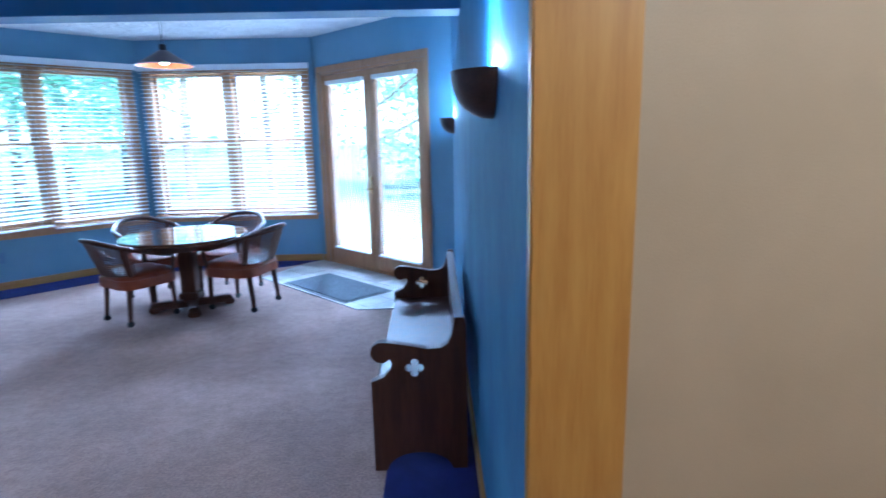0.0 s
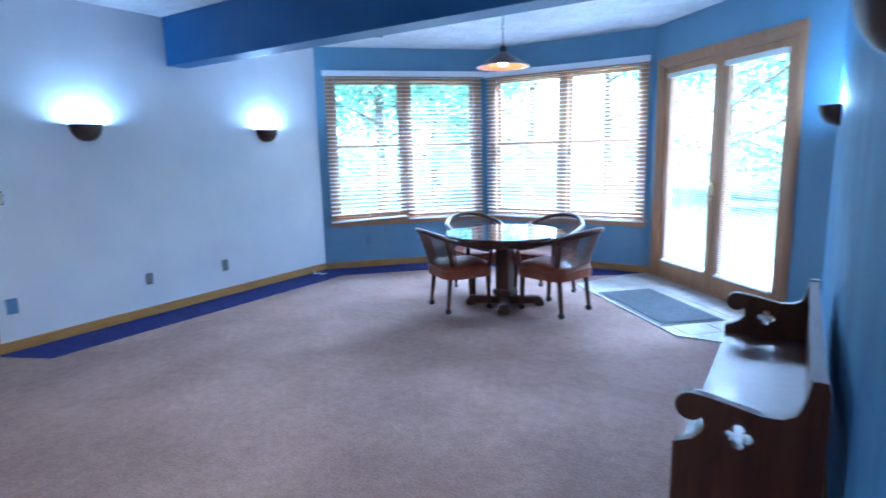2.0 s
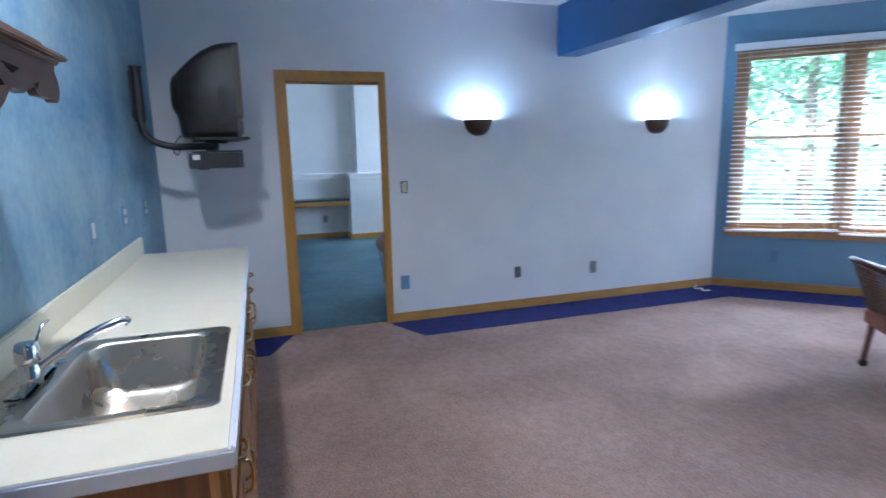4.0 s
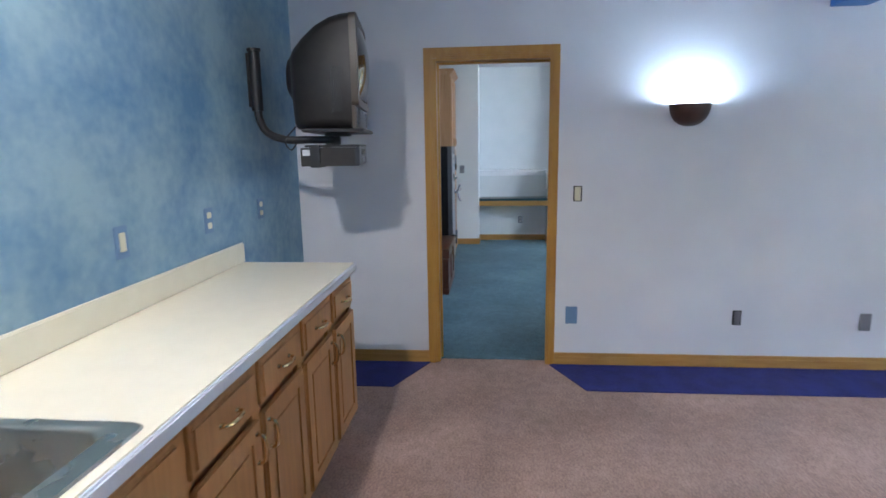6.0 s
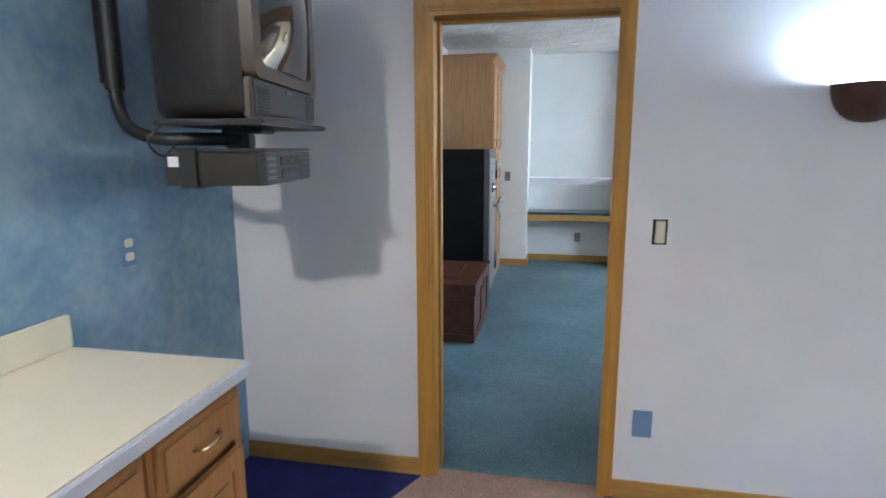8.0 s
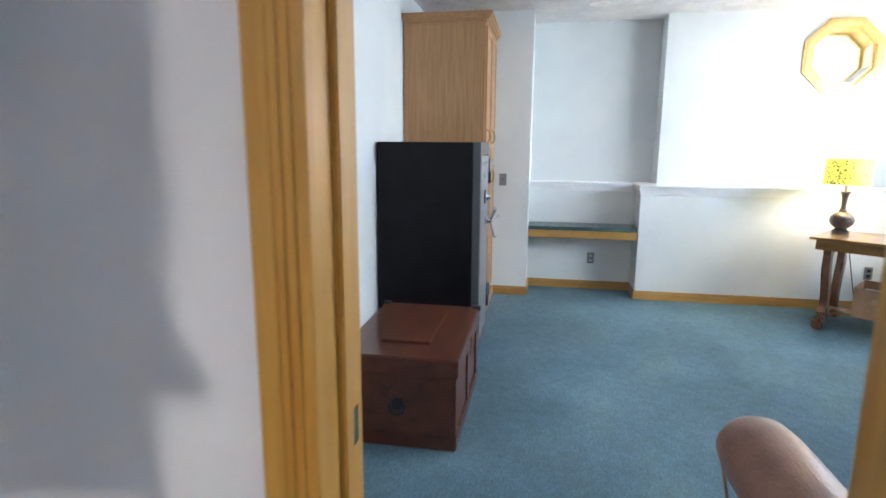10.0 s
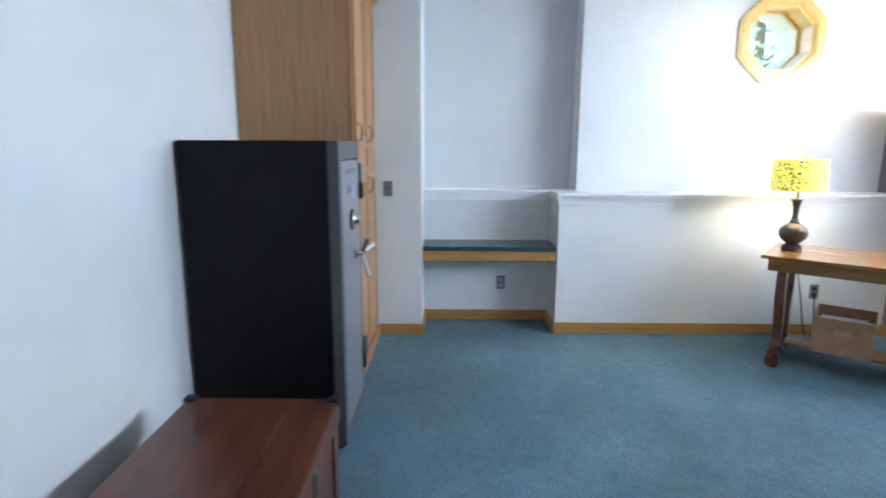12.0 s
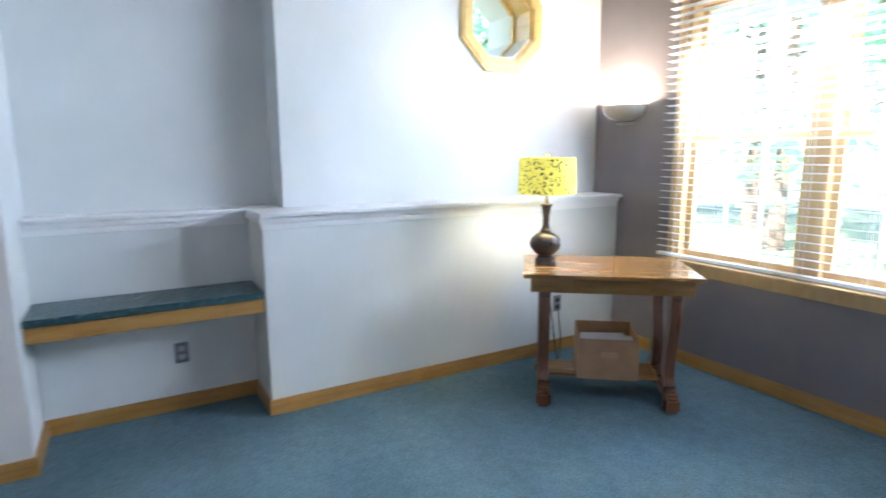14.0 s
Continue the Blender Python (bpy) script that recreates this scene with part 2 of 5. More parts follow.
_tr, _ad = _n.new("ShaderNodeBsdfTranslucent"), _n.new("ShaderNodeAddShader")
_tr.inputs[0].default_value = (0.22, 0.36, 0.26, 1)
_l.new(_n["Principled BSDF"].outputs[0], _ad.inputs[0])
_l.new(_tr.outputs[0], _ad.inputs[1])
_l.new(_ad.outputs[0], _n["Material Output"].inputs[0])
GRASS = material("grass", (0.09, 0.12, 0.07), (0.14, 0.17, 0.10), 2, 0.9, 0.4)
DECK = material("concrete patio", (0.38, 0.37, 0.35), (0.5, 0.49, 0.46), 3, 0.9, 0.2)
BULB = glow("lit bulb", (0.80, 0.93, 1.0), 25)
WARMBULB = glow("lit warm bulb", (1.0, 0.75, 0.45), 22)
CANLIGHT = glow("ceiling light lens", (0.92, 0.96, 1.0), 12)

GLASS = bpy.data.materials.new("window glass")
GLASS.use_nodes = True
_g = GLASS.node_tree
_g.nodes.remove(_g.nodes["Principled BSDF"])
_t, _s, _m = (_g.nodes.new(k) for k in ("ShaderNodeBsdfTransparent", "ShaderNodeBsdfGlossy", "ShaderNodeMixShader"))
_s.inputs["Roughness"].default_value = 0.02
_m.inputs[0].default_value = 0.05
_g.links.new(_t.outputs[0], _m.inputs[1])
_g.links.new(_s.outputs[0], _m.inputs[2])
_g.links.new(_m.outputs[0], _g.nodes["Material Output"].inputs[0])

# patterned lampshade: yellow cloth with dark leaf marks, lit through
SHADE = material("yellow leaf print shade", (0.75, 0.62, 0.06))
_n, _l = SHADE.node_tree.nodes, SHADE.node_tree.links
_co, _v, _r, _mx = _n.new("ShaderNodeTexCoord"), _n.new("ShaderNodeTexNoise"), _n.new("ShaderNodeValToRGB"), _n["Principled BSDF"]
_v.inputs["Scale"].default_value, _v.inputs["Detail"].default_value, _v.inputs["Distortion"].default_value = 30, 1.0, 2.5
_r.color_ramp.elements[0].position, _r.color_ramp.elements[0].color = 0.36, (0.03, 0.035, 0.02, 1)
_r.color_ramp.elements[1].position, _r.color_ramp.elements[1].color = 0.42, (0.82, 0.74, 0.13, 1)
_l.new(_co.outputs["Object"], _v.inputs["Vector"])
_l.new(_v.outputs[0], _r.inputs[0])
_l.new(_r.outputs[0], _mx.inputs["Base Color"])
_l.new(_r.outputs[0], _mx.inputs["Emission Color"])
_mx.inputs["Emission Strength"].default_value = 0.10
_mx.inputs["Roughness"].default_value = 0.8

# ---- mesh helpers ----


def add_box(bm, x0, x1, y0, y1, z0, z1, bevel=0.0, m=None):
    tmp = bmesh.new()
    vs = [tmp.verts.new((x, y, z)) for z in (z0, z1) for x, y in ((x0, y0), (x1, y0), (x1, y1), (x0, y1))]
    for f in ((3, 2, 1, 0), (4, 5, 6, 7), (0, 1, 5, 4), (1, 2, 6, 5), (2, 3, 7, 6), (3, 0, 4, 7)):
        tmp.faces.new([vs[i] for i in f])
    if bevel:
        bmesh.ops.bevel(tmp, geom=tmp.edges[:], offset=bevel, segments=2, affect="EDGES")
    merge(bm, tmp, m)
    return bm


def merge(bm, tmp, m=None):
    if m is not None:
        tmp.transform(m)
    me = bpy.data.meshes.new("tmp")
    tmp.to_mesh(me)
    tmp.free()
    bm.from_mesh(me)
    bpy.data.meshes.remove(me)


def boxes(*some, bevel=0.0):
    bm = bmesh.new()
    for b in some:
        add_box(bm, *b, bevel=bevel)
    return bm


def lathe(bm, profile, seg=32, m=None, sweep=360.0, start=0.0):
    """Turns (radius, height) pairs round z."""
    tmp = bmesh.new()
    full = sweep >= 360
    count = seg if full else seg + 1
    rings = [[tmp.verts.new((r * math.cos(radians(start + sweep * i / seg)), r * math.sin(radians(start + sweep * i / seg)), z)) for i in range(count)] for r, z in profile]
    for a, b in zip(rings, rings[1:]):
        for i in range(seg):
            j = (i + 1) % count
            tmp.faces.new((a[i], a[j], b[j], b[i]))
    bmesh.ops.remove_doubles(tmp, verts=tmp.verts[:], dist=1e-5)
    bmesh.ops.recalc_face_normals(tmp, faces=tmp.faces[:])
    merge(bm, tmp, m)
    return bm


def tube(bm, points, radius, seg=12, m=None):
    tmp = bmesh.new()
    pts = [Vector(p) for p in points]
    radii = radius if isinstance(radius, (list, tuple)) else [radius] * len(pts)
    rings, side = [], None
    for i, p in enumerate(pts):
        d = (pts[min(i + 1, len(pts) - 1)] - pts[max(i - 1, 0)]).normalized()
        if side is None:
            side = d.orthogonal().normalized()
        side = (side - d * side.dot(d)).normalized()
        up = d.cross(side)
        rings.append([tmp.verts.new(p + radii[i] * (side * math.cos(2 * math.pi * k / seg) + up * math.sin(2 * math.pi * k / seg))) for k in range(seg)])
    for a, b in zip(rings, rings[1:]):
        for k in range(seg):
            tmp.faces.new((a[k], a[(k + 1) % seg], b[(k + 1) % seg], b[k]))
    tmp.faces.new(rings[0][::-1])
    tmp.faces.new(rings[-1])
    merge(bm, tmp, m)
    return bm


def plate(bm, loops, depth, m=None):
    """A flat board of the outline loops[0] with holes loops[1:], in x and z, from y 0 to depth."""
    tmp = bmesh.new()
    for y in (0.0, depth):
        edges = []
        for loop in loops:
            vs = [tmp.verts.new((x, y, z)) for x, z in loop]
            edges += [tmp.edges.new((vs[i], vs[(i + 1) % len(vs)])) for i in range(len(vs))]
        bmesh.ops.triangle_fill(tmp, use_beauty=True, edges=edges)
    tmp.verts.ensure_lookup_table()
    total = sum(len(loop) for loop in loops)
    at = 0
    for loop in loops:
        for i in range(len(loop)):
            a, b = at + i, at + (i + 1) % len(loop)
            tmp.faces.new([tmp.verts[k] for k in (a, b, b + total, a + total)])
        at += len(loop)
    bmesh.ops.recalc_face_normals(tmp, faces=tmp.faces[:])
    merge(bm, tmp, m)
    return bm


def arc(cx, cz, r, a0, a1, n=8):
    return [(cx + r * math.cos(radians(a0 + (a1 - a0) * i / n)), cz + r * math.sin(radians(a0 + (a1 - a0) * i / n))) for i in range(n + 1)]


def curve_pts(points, n=6):
    """Catmull-Rom through the points."""
    out = []
    pts = [Vector(p) for p in points]
    pts = [2 * pts[0] - pts[1], *pts, 2 * pts[-1] - pts[-2]]
    for i in range(1, len(pts) - 2):
        a, b, c, d = pts[i - 1:i + 3]
        for k in range(n):
            t = k / n
            out.append(0.5 * (2 * b + (c - a) * t + (2 * a - 5 * b + 4 * c - d) * t * t + (3 * b - a - 3 * c + d) * t ** 3))
    out.append(pts[-2])
    return out


def part(name, bm, mat, parent, label="", smooth=False):
    me = bpy.data.meshes.new(name)
    bm.to_mesh(me)
    bm.free()
    me.materials.append(mat)
    if smooth:
        me.shade_smooth()
        me.set_sharp_from_angle(angle=radians(40))
    ob = new(name, me)
    ob.parent = parent
    return tagged(ob, label=label)


def thing(name, label, category, m, group=""):
    ob = new(name)
    ob.empty_display_size = 0.1
    ob.matrix_basis = m
    return tagged(ob, label, category, group)


def built(name, mat, bm):
    """A piece of the setting."""
    return tagged(part(name, bm, mat, None), kind="structure")


def frame_m(p, q):
    """x runs from p to q along the wall, y goes outwards, z is up."""
    a = math.atan2(q[1] - p[1], q[0] - p[0])
    return Matrix.Translation((p[0], p[1], 0)) @ Matrix.Rotation(a, 4, "Z")


def wall_boxes(length, z0, z1, thick, holes, start=0.0):
    """Boxes of a wall from x start to length, y 0 to thick, with holes (x0, x1, z0, z1)."""
    out, at = [], start
    for x0, x1, h0, h1 in sorted(holes):
        if x0 > at:
            out.append((at, x0, 0, thick, z0, z1))
        if h0 > z0:
            out.append((x0, x1, 0, thick, z0, h0))
        if h1 < z1:
            out.append((x0, x1, 0, thick, h1, z1))
        at = x1
    if at < length:
        out.append((at, length, 0, thick, z0, z1))
    return out


def wall(name, mat, p, q, thick, holes=(), z0=0.0, z1=None, start=0.0, extra=0.0):
    ob = built(name, mat, boxes(*wall_boxes(math.dist(p, q) + extra, z0, CEIL if z1 is None else z1, thick, holes, start)))
    ob.matrix_basis = frame_m(p, q)
    return ob

# ---- the large structure ----
EAST, WEST, SOUTH, CEIL = 0.188, -4.98, -0.08, 2.69
A, B, C, D = (WEST, 5.08), (-3.5, 6.6), (-1.42, 6.6), (EAST, 4.99)
DY0, DY1, DZ, TH = 0.845, 1.630, 2.04, 0.18     # the doorway between the rooms
W1 = (0.17, 2.0, 0.62, 2.33)          # window openings along their walls
W2 = (0.12, 1.97, 0.62, 2.33)
FD = (0.14, 1.90, 0.0, 2.27)
NORTH2, SOUTH2 = 4.655, 0.0
OW = (-9.33, -6.865, 0.70, 2.34)       # the blue room's window

wall("wall_bay", BLUE, A, B, 0.15, [W1])
wall("wall_bay", BLUE, B, C, 0.15, [W2])
wall("wall_bay", BLUE, C, D, 0.15, [FD])
wall("wall_east", SPONGE2, D, (EAST, 0.55), 0.142, start=0.0)
wall("wall_west", WHITE, (WEST, SOUTH - 0.12), A, TH, [(DY0 - SOUTH + 0.12, DY1 - SOUTH + 0.12, 0, DZ)])
wall("wall_south", SPONGE, (-0.75, SOUTH), (WEST, SOUTH), 0.12)
wall("wall_south", SPONGE, (EAST, SOUTH), (-0.75, SOUTH), 0.12, z0=2.1)
# hall side, behind and beside the start of the walk
wall("wall_hall", BEIGE, (1.7, 0.585), (0.33, 0.585), -0.10)
wall("wall_hall", BEIGE, (1.7, 0.6), (1.7, -1.6), 0.12)
wall("wall_hall", BEIGE, (1.7, -1.6), (-0.75, -1.6), 0.12)
wall("wall_hall", BEIGE, (-0.75, -1.6), (-0.75, SOUTH - 0.12), 0.12)
built("ceiling", CEILMAT, boxes((-11.2, 1.9, -1.8, 7.0, CEIL, CEIL + 0.12)))
built("beam", BEAMBLUE, boxes((WEST, EAST, 3.21, 3.42, 2.265, CEIL), bevel=0.004))
built("floor", CARPET, boxes((-5.05, 1.9, -1.8, 7.0, -0.12, 0)))
built("floor", TEAL, boxes((-11.2, -5.05, -1.8, 7.0, -0.12, 0)))
# blue room
wall("wall_blue_room_south", WHITE2, (WEST - TH, SOUTH2), (-10.6, SOUTH2), 0.12)
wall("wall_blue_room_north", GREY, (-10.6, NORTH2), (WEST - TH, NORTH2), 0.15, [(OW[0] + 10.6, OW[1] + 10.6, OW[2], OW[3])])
built("wall_pilaster", WHITE2, boxes((-10.6, -9.79, 0, 1.02, 0, CEIL), bevel=0.004))
built("wall_niche", WHITE2, boxes((-10.6, -10.19, 1.02, 2.07, 0, 1.085), (-10.6, -10.36, 1.02, 2.25, 1.085, CEIL)))
OCT = 3.755
built("wall_low", WHITE2, boxes((-10.6, -9.85, 2.07, NORTH2, 0, 1.085), bevel=0.004))
_bm = boxes((-10.6, -10.10, 2.25, OCT - 0.24, 1.085, CEIL), (-10.6, -10.10, OCT + 0.24, NORTH2, 1.085, CEIL), (-10.6, -10.10, OCT - 0.24, OCT + 0.24, 1.085, 2.04), (-10.6, -10.10, OCT - 0.24, OCT + 0.24, 2.53, CEIL))
built("wall_octagon_window", WHITE2, _bm)
_bm = bmesh.new()
plate(_bm, [[(OCT - 0.24, 2.04), (OCT + 0.24, 2.04), (OCT + 0.24, 2.53), (OCT - 0.24, 2.53)], [(OCT + 0.235 * math.cos(radians(22.5 + 45 * k)) / math.cos(radians(22.5)), 2.285 + 0.235 * math.sin(radians(22.5 + 45 * k)) / math.cos(radians(22.5))) for k in range(8)]], 0.5, Matrix(((0, 1, 0, -10.6), (1, 0, 0, 0), (0, 0, 1, 0), (0, 0, 0, 1))))
built("wall_octagon_window", WHITE2, _bm)

# doorway between the rooms: jambs, stops, casings with a stepped face


def casing(bm, x0, x1, z1, w=0.062, y=-0.018, back=0.0, z0=0.0):
    for a, b, t in ((0, w, 0.55), (0.012, w - 0.01, 1.0), (0.022, 0.034, 1.25)):
        add_box(bm, x0 - w + (w - b), x0 - a, min(y * t, back), max(y * t, back), z0, z1 + a, 0.002)
        add_box(bm, x1 + a, x1 + b, min(y * t, back), max(y * t, back), z0, z1 + a, 0.002)
        add_box(bm, x0 - b, x1 + b, min(y * t, back), max(y * t, back), z1 + a, z1 + b, 0.002)


door = thing("door_1", "open doorway with honey oak jambs and stepped casing", "", frame_m((WEST, 0), (WEST, 5)))
door["kind"] = "structure"
_bm = bmesh.new()
casing(_bm, DY0, DY1 - 0.047, DZ)
part("casing", _bm, OAK, door)
_bm = bmesh.new()
casing(_bm, DY0, DY1, DZ, y=TH + 0.018, back=TH)
part("casing", _bm, OAK, door)
part("jamb", boxes((DY0 - 0.001, DY0 + 0.018, -0.004, TH + 0.004, 0, DZ), (DY1 - 0.006, DY1 + 0.001, 0.002, TH + 0.004, 0, DZ), (DY0 + 0.018, DY1 - 0.006, -0.004, TH + 0.004, DZ - 0.018, DZ + 0.001), bevel=0.002), OAK, door)
part("stop", boxes((DY0 + 0.018, DY0 + 0.03, 0.075, 0.11, 0, DZ - 0.018), (DY1 - 0.018, DY1 - 0.006, 0.075, 0.11, 0, DZ - 0.018), (DY0 + 0.03, DY1 - 0.03, 0.075, 0.11, DZ - 0.03, DZ - 0.018), bevel=0.003), OAK, door)
part("strike_plate", boxes((DY0 + 0.018, DY0 + 0.0205, 0.10, 0.158, 0.98, 1.045), bevel=0.001), BRASS, door, "brass strike plate")
# jamb at the start of the walk, where the pew's wall ends
door = thing("door_2", "wide honey oak jamb at the end of the blue wall", "", pose(0, 0, 0))
door["kind"] = "structure"
part("jamb", boxes((0.162, 0.33, 0.515, 0.55, 0, 2.1), bevel=0.003), OAK, door)
built("wall_east_head", BLUE, boxes((EAST, 0.33, SOUTH, 0.55, 2.1, CEIL)))

# baseboards


def baseboard(p, q, x0=0.0, x1=None, h=0.085, name="baseboard"):
    x1 = math.dist(p, q) if x1 is None else x1
    bm = bmesh.new()
    add_box(bm, x0, x1, -0.012, 0.0, 0, h, 0.002)
    add_box(bm, x0, x1, -0.015, 0.0, 0, h * 0.72, 0.002)
    ob = built(name, OAKH, bm)
    ob.matrix_basis = frame_m(p, q)


baseboard((WEST, 0), (WEST, 5.07), DY1 + 0.015)
baseboard((WEST, 0), (WEST, 5.07), SOUTH, DY0 - 0.062)
baseboard(A, B, 0.01, 2.11)
baseboard(B, C, 0.01, 2.07)
baseboard(C, D, 0.01, FD[0] - 0.065)
baseboard(C, D, FD[1] + 0.065, 2.26)
baseboard((EAST, 4.98), (EAST, 0.6))
baseboard((0, SOUTH2), (-8.0, SOUTH2), 5.2)
baseboard((-9.79, 0.66), (-9.79, 1.034))
baseboard((-9.79, 1.02), (-10.19, 1.02))
baseboard((-10.19, 1.03), (-10.19, 2.06))
baseboard((-10.19, 2.07), (-9.85, 2.07))
baseboard((-9.85, 2.056), (-9.85, NORTH2))
baseboard((-9.84, NORTH2), (WEST - TH, NORTH2))

# ledge of the low wall, with a moulding, running on into the niche


def rail(*b):
    built("ledge", PLASTER, boxes(*b, bevel=0.005))


rail((-10.11, -9.80, 2.05, NORTH2 - 0.005, 1.085, 1.108))
rail((-9.85, -9.825, 2.06, NORTH2 - 0.01, 1.055, 1.085), (-9.85, -9.838, 2.06, NORTH2 - 0.012, 1.02, 1.055))
rail((-10.37, -10.15, 1.02, 2.051, 1.085, 1.108))
rail((-10.36, -10.11, 2.051, 2.25, 1.085, 1.108))
rail((-10.19, -10.165, 1.021, 2.04, 1.055, 1.085), (-10.19, -10.178, 1.021, 2.05, 1.02, 1.055))
rail((-10.165, -9.80, 2.045, 2.07, 1.055, 1.085))

# navy carpet border and the beige field's edge


def sheet(name, mat, polygon, z=0.005):
    bm = bmesh.new()
    top = [bm.verts.new((x, y, z)) for x, y in polygon]
    low = [bm.verts.new((x, y, -0.02)) for x, y in polygon]
    bm.faces.new(top)
    for i in range(len(top)):
        j = (i + 1) % len(top)
        bm.faces.new((top[i], low[i], low[j], top[j]))
    bmesh.ops.recalc_face_normals(bm, faces=bm.faces[:])
    return built(name, mat, bm)


K = 0.43
sheet("carpet_border", NAVY, [(WEST, 1.60), (WEST + K, 1.80), (WEST + K, 4.90), (-3.93, 5.53), (-3.93, 6.17), (WEST, 5.08)])
sheet("carpet_border", NAVY, [(-3.93, 5.53), (-3.32, 6.17), (-1.98, 6.17), (-1.5, 6.52), (-1.42, 6.6), (-3.5, 6.6), (-3.93, 6.17)])
sheet("carpet_border", NAVY, [(WEST, 0.80), (WEST + K, 0.60), (WEST + K, SOUTH), (WEST, SOUTH)])
sheet("carpet_border", NAVY, [(EAST - K, 0.95), (EAST, 0.60), (EAST, 4.46), (EAST - K, 4.46)])
sheet("carpet_seam", TEAL, [(-5.055, DY0 + 0.02), (-5.045, DY0 + 0.02), (-5.045, DY1 - 0.02), (-5.055, DY1 - 0.02)], 0.008)

# ---- outlets and switches ----


def outlet(p, q, s, z, label, mat, w=0.07, h=0.115, kind="receptacle", face=IVORY):
    o = thing("outlet" if kind != "toggle" else "light_switch", label, "outlet" if kind != "toggle" else "switch", frame_m(p, q) @ Matrix.Translation((s, 0, z)))
    if mat:
        part("cover_plate", boxes((-w / 2, w / 2, -0.006, 0, -h / 2, h / 2), bevel=0.002), mat, o)
    if kind == "receptacle":
        for k in (-1, 1):
            part("socket", boxes((-0.017, 0.017, -0.009, -0.006, k * 0.024 - 0.014, k * 0.024 + 0.014), bevel=0.004), face, o)
    elif kind == "toggle":
        part("toggle", boxes((-0.005, 0.005, -0.018, -0.006, -0.004, 0.018), bevel=0.002), face, o)
    elif kind == "rocker":
        part("rocker", boxes((-0.017, 0.017, -0.010, -0.006, -0.034, 0.034), bevel=0.002), face, o)
    elif kind == "bare":
        part("box", boxes((-0.028, 0.028, -0.002, 0, -0.05, 0.05), bevel=0.0005), DARKHOLE, o)
        part("socket", boxes((-0.02, 0.02, -0.008, -0.002, -0.045, 0.045), bevel=0.003), IVORY if z > 1 else PLATE, o)
    return o


WW = ((WEST, 0), (WEST, 5))
outlet(*WW, 1.775, 1.172, "uncovered ivory switch in an open box on the white wall", None, kind="bare")
outlet(*WW, 1.755, 0.352, "blank blue grey plate low on the white wall", BLUEPLATE, 0.078, 0.12, "blank")
outlet(*WW, 2.83, 0.345, "uncovered outlet low on the white wall", None, kind="bare")
outlet(*WW, 3.63, 0.325, "grey steel covered outlet low on the white wall", PLATE, face=PLATE)
outlet(A, B, 0.55, 0.345, "blue painted outlet under the bay window", BLUEPLATE, face=BLUEPLATE)
SS = ((0, SOUTH), (-5, SOUTH))
outlet(*SS, 3.115, 1.172, "ivory rocker switch with a blue painted plate above the counter", BLUEPLATE, kind="rocker")
outlet(*SS, 3.73, 1.168, "ivory outlet with a blue painted plate above the counter", BLUEPLATE)
outlet(*SS, 4.315, 1.160, "ivory outlet with a blue painted plate below the television", BLUEPLATE)
outlet((-9.79, 0), (-9.79, 1), 0.768, 1.143, "dark steel toggle switch on the pale pilaster", PLATE, kind="toggle", face=BLACK)
outlet((-10.19, 0), (-10.19, 2), 1.67, 0.325, "dark steel outlet under the built-in desk", PLATE, face=CERAMIC)
outlet((-9.85, 0), (-9.85, 5), 4.085, 0.35, "dark steel outlet behind the library table", PLATE, face=DARKHOLE)

# ---- sconces ----


def sconce(m, label, mat, r=0.125, h=0.135, bulb=BULB, group="wall sconces"):
    o = thing("wall_sconce", label, "wall lamp", m, group)
    bm = bmesh.new()
    prof = [(0.0, -h)] + [(r * math.sin(radians(a)) ** 0.85, -h * math.cos(radians(a))) for a in range(12, 91, 13)] + [(r, 0.0), (r - 0.008, 0.0)] + [((r - 0.008) * math.sin(radians(a)), -(h - 0.008) * math.cos(radians(a))) for a in range(85, 5, -13)]
    lathe(bm, prof, 24, sweep=180, start=180)
    part("bowl", bm, mat, o, smooth=True)
    part("back_plate", boxes((-0.05, 0.05, -0.006, 0, -0.09, 0.0), bevel=0.002), mat, o)
    bm = bmesh.new()
    tube(bm, [(-0.03, -0.05, -0.035), (0.0, -0.05, -0.03), (0.03, -0.05, -0.035)], 0.014, 10)
    part("bulb", bm, bulb, o, "lit bulb")
    return o


SCONCE = sconce(frame_m(*WW) @ Matrix.Translation((2.445, 0, 1.722)), "brown glazed half-bowl uplight on the white wall", BRONZE)
copy_thing(SCONCE, frame_m(*WW) @ Matrix.Translation((4.29, 0, 1.715)))
EW = ((EAST, 5), (EAST, 0))
tagged(copy_thing(SCONCE, frame_m(*EW) @ Matrix.Translation((3.67, 0, 1.697))), "brown glazed half-bowl uplight above the pew")
tagged(copy_thing(SCONCE, frame_m(*EW) @ Matrix.Translation((0.4, 0, 1.67))), "brown glazed half-bowl uplight near the glass doors")
o = sconce(frame_m((-10.6, NORTH2), (-5, NORTH2)) @ Matrix.Translation((0.80, 0, 1.738)), "pale grey half-bowl uplight between corner and window", CERAMIC, 0.172, 0.11, WARMBULB, "blue room lamps")
part("lower_dish", lathe(bmesh.new(), [(0.0, -0.135), (0.06, -0.135), (0.072, -0.122), (0.05, -0.115), (0.0, -0.115)], 20, sweep=180, start=180), CERAMIC, o)

# ---- windows ----


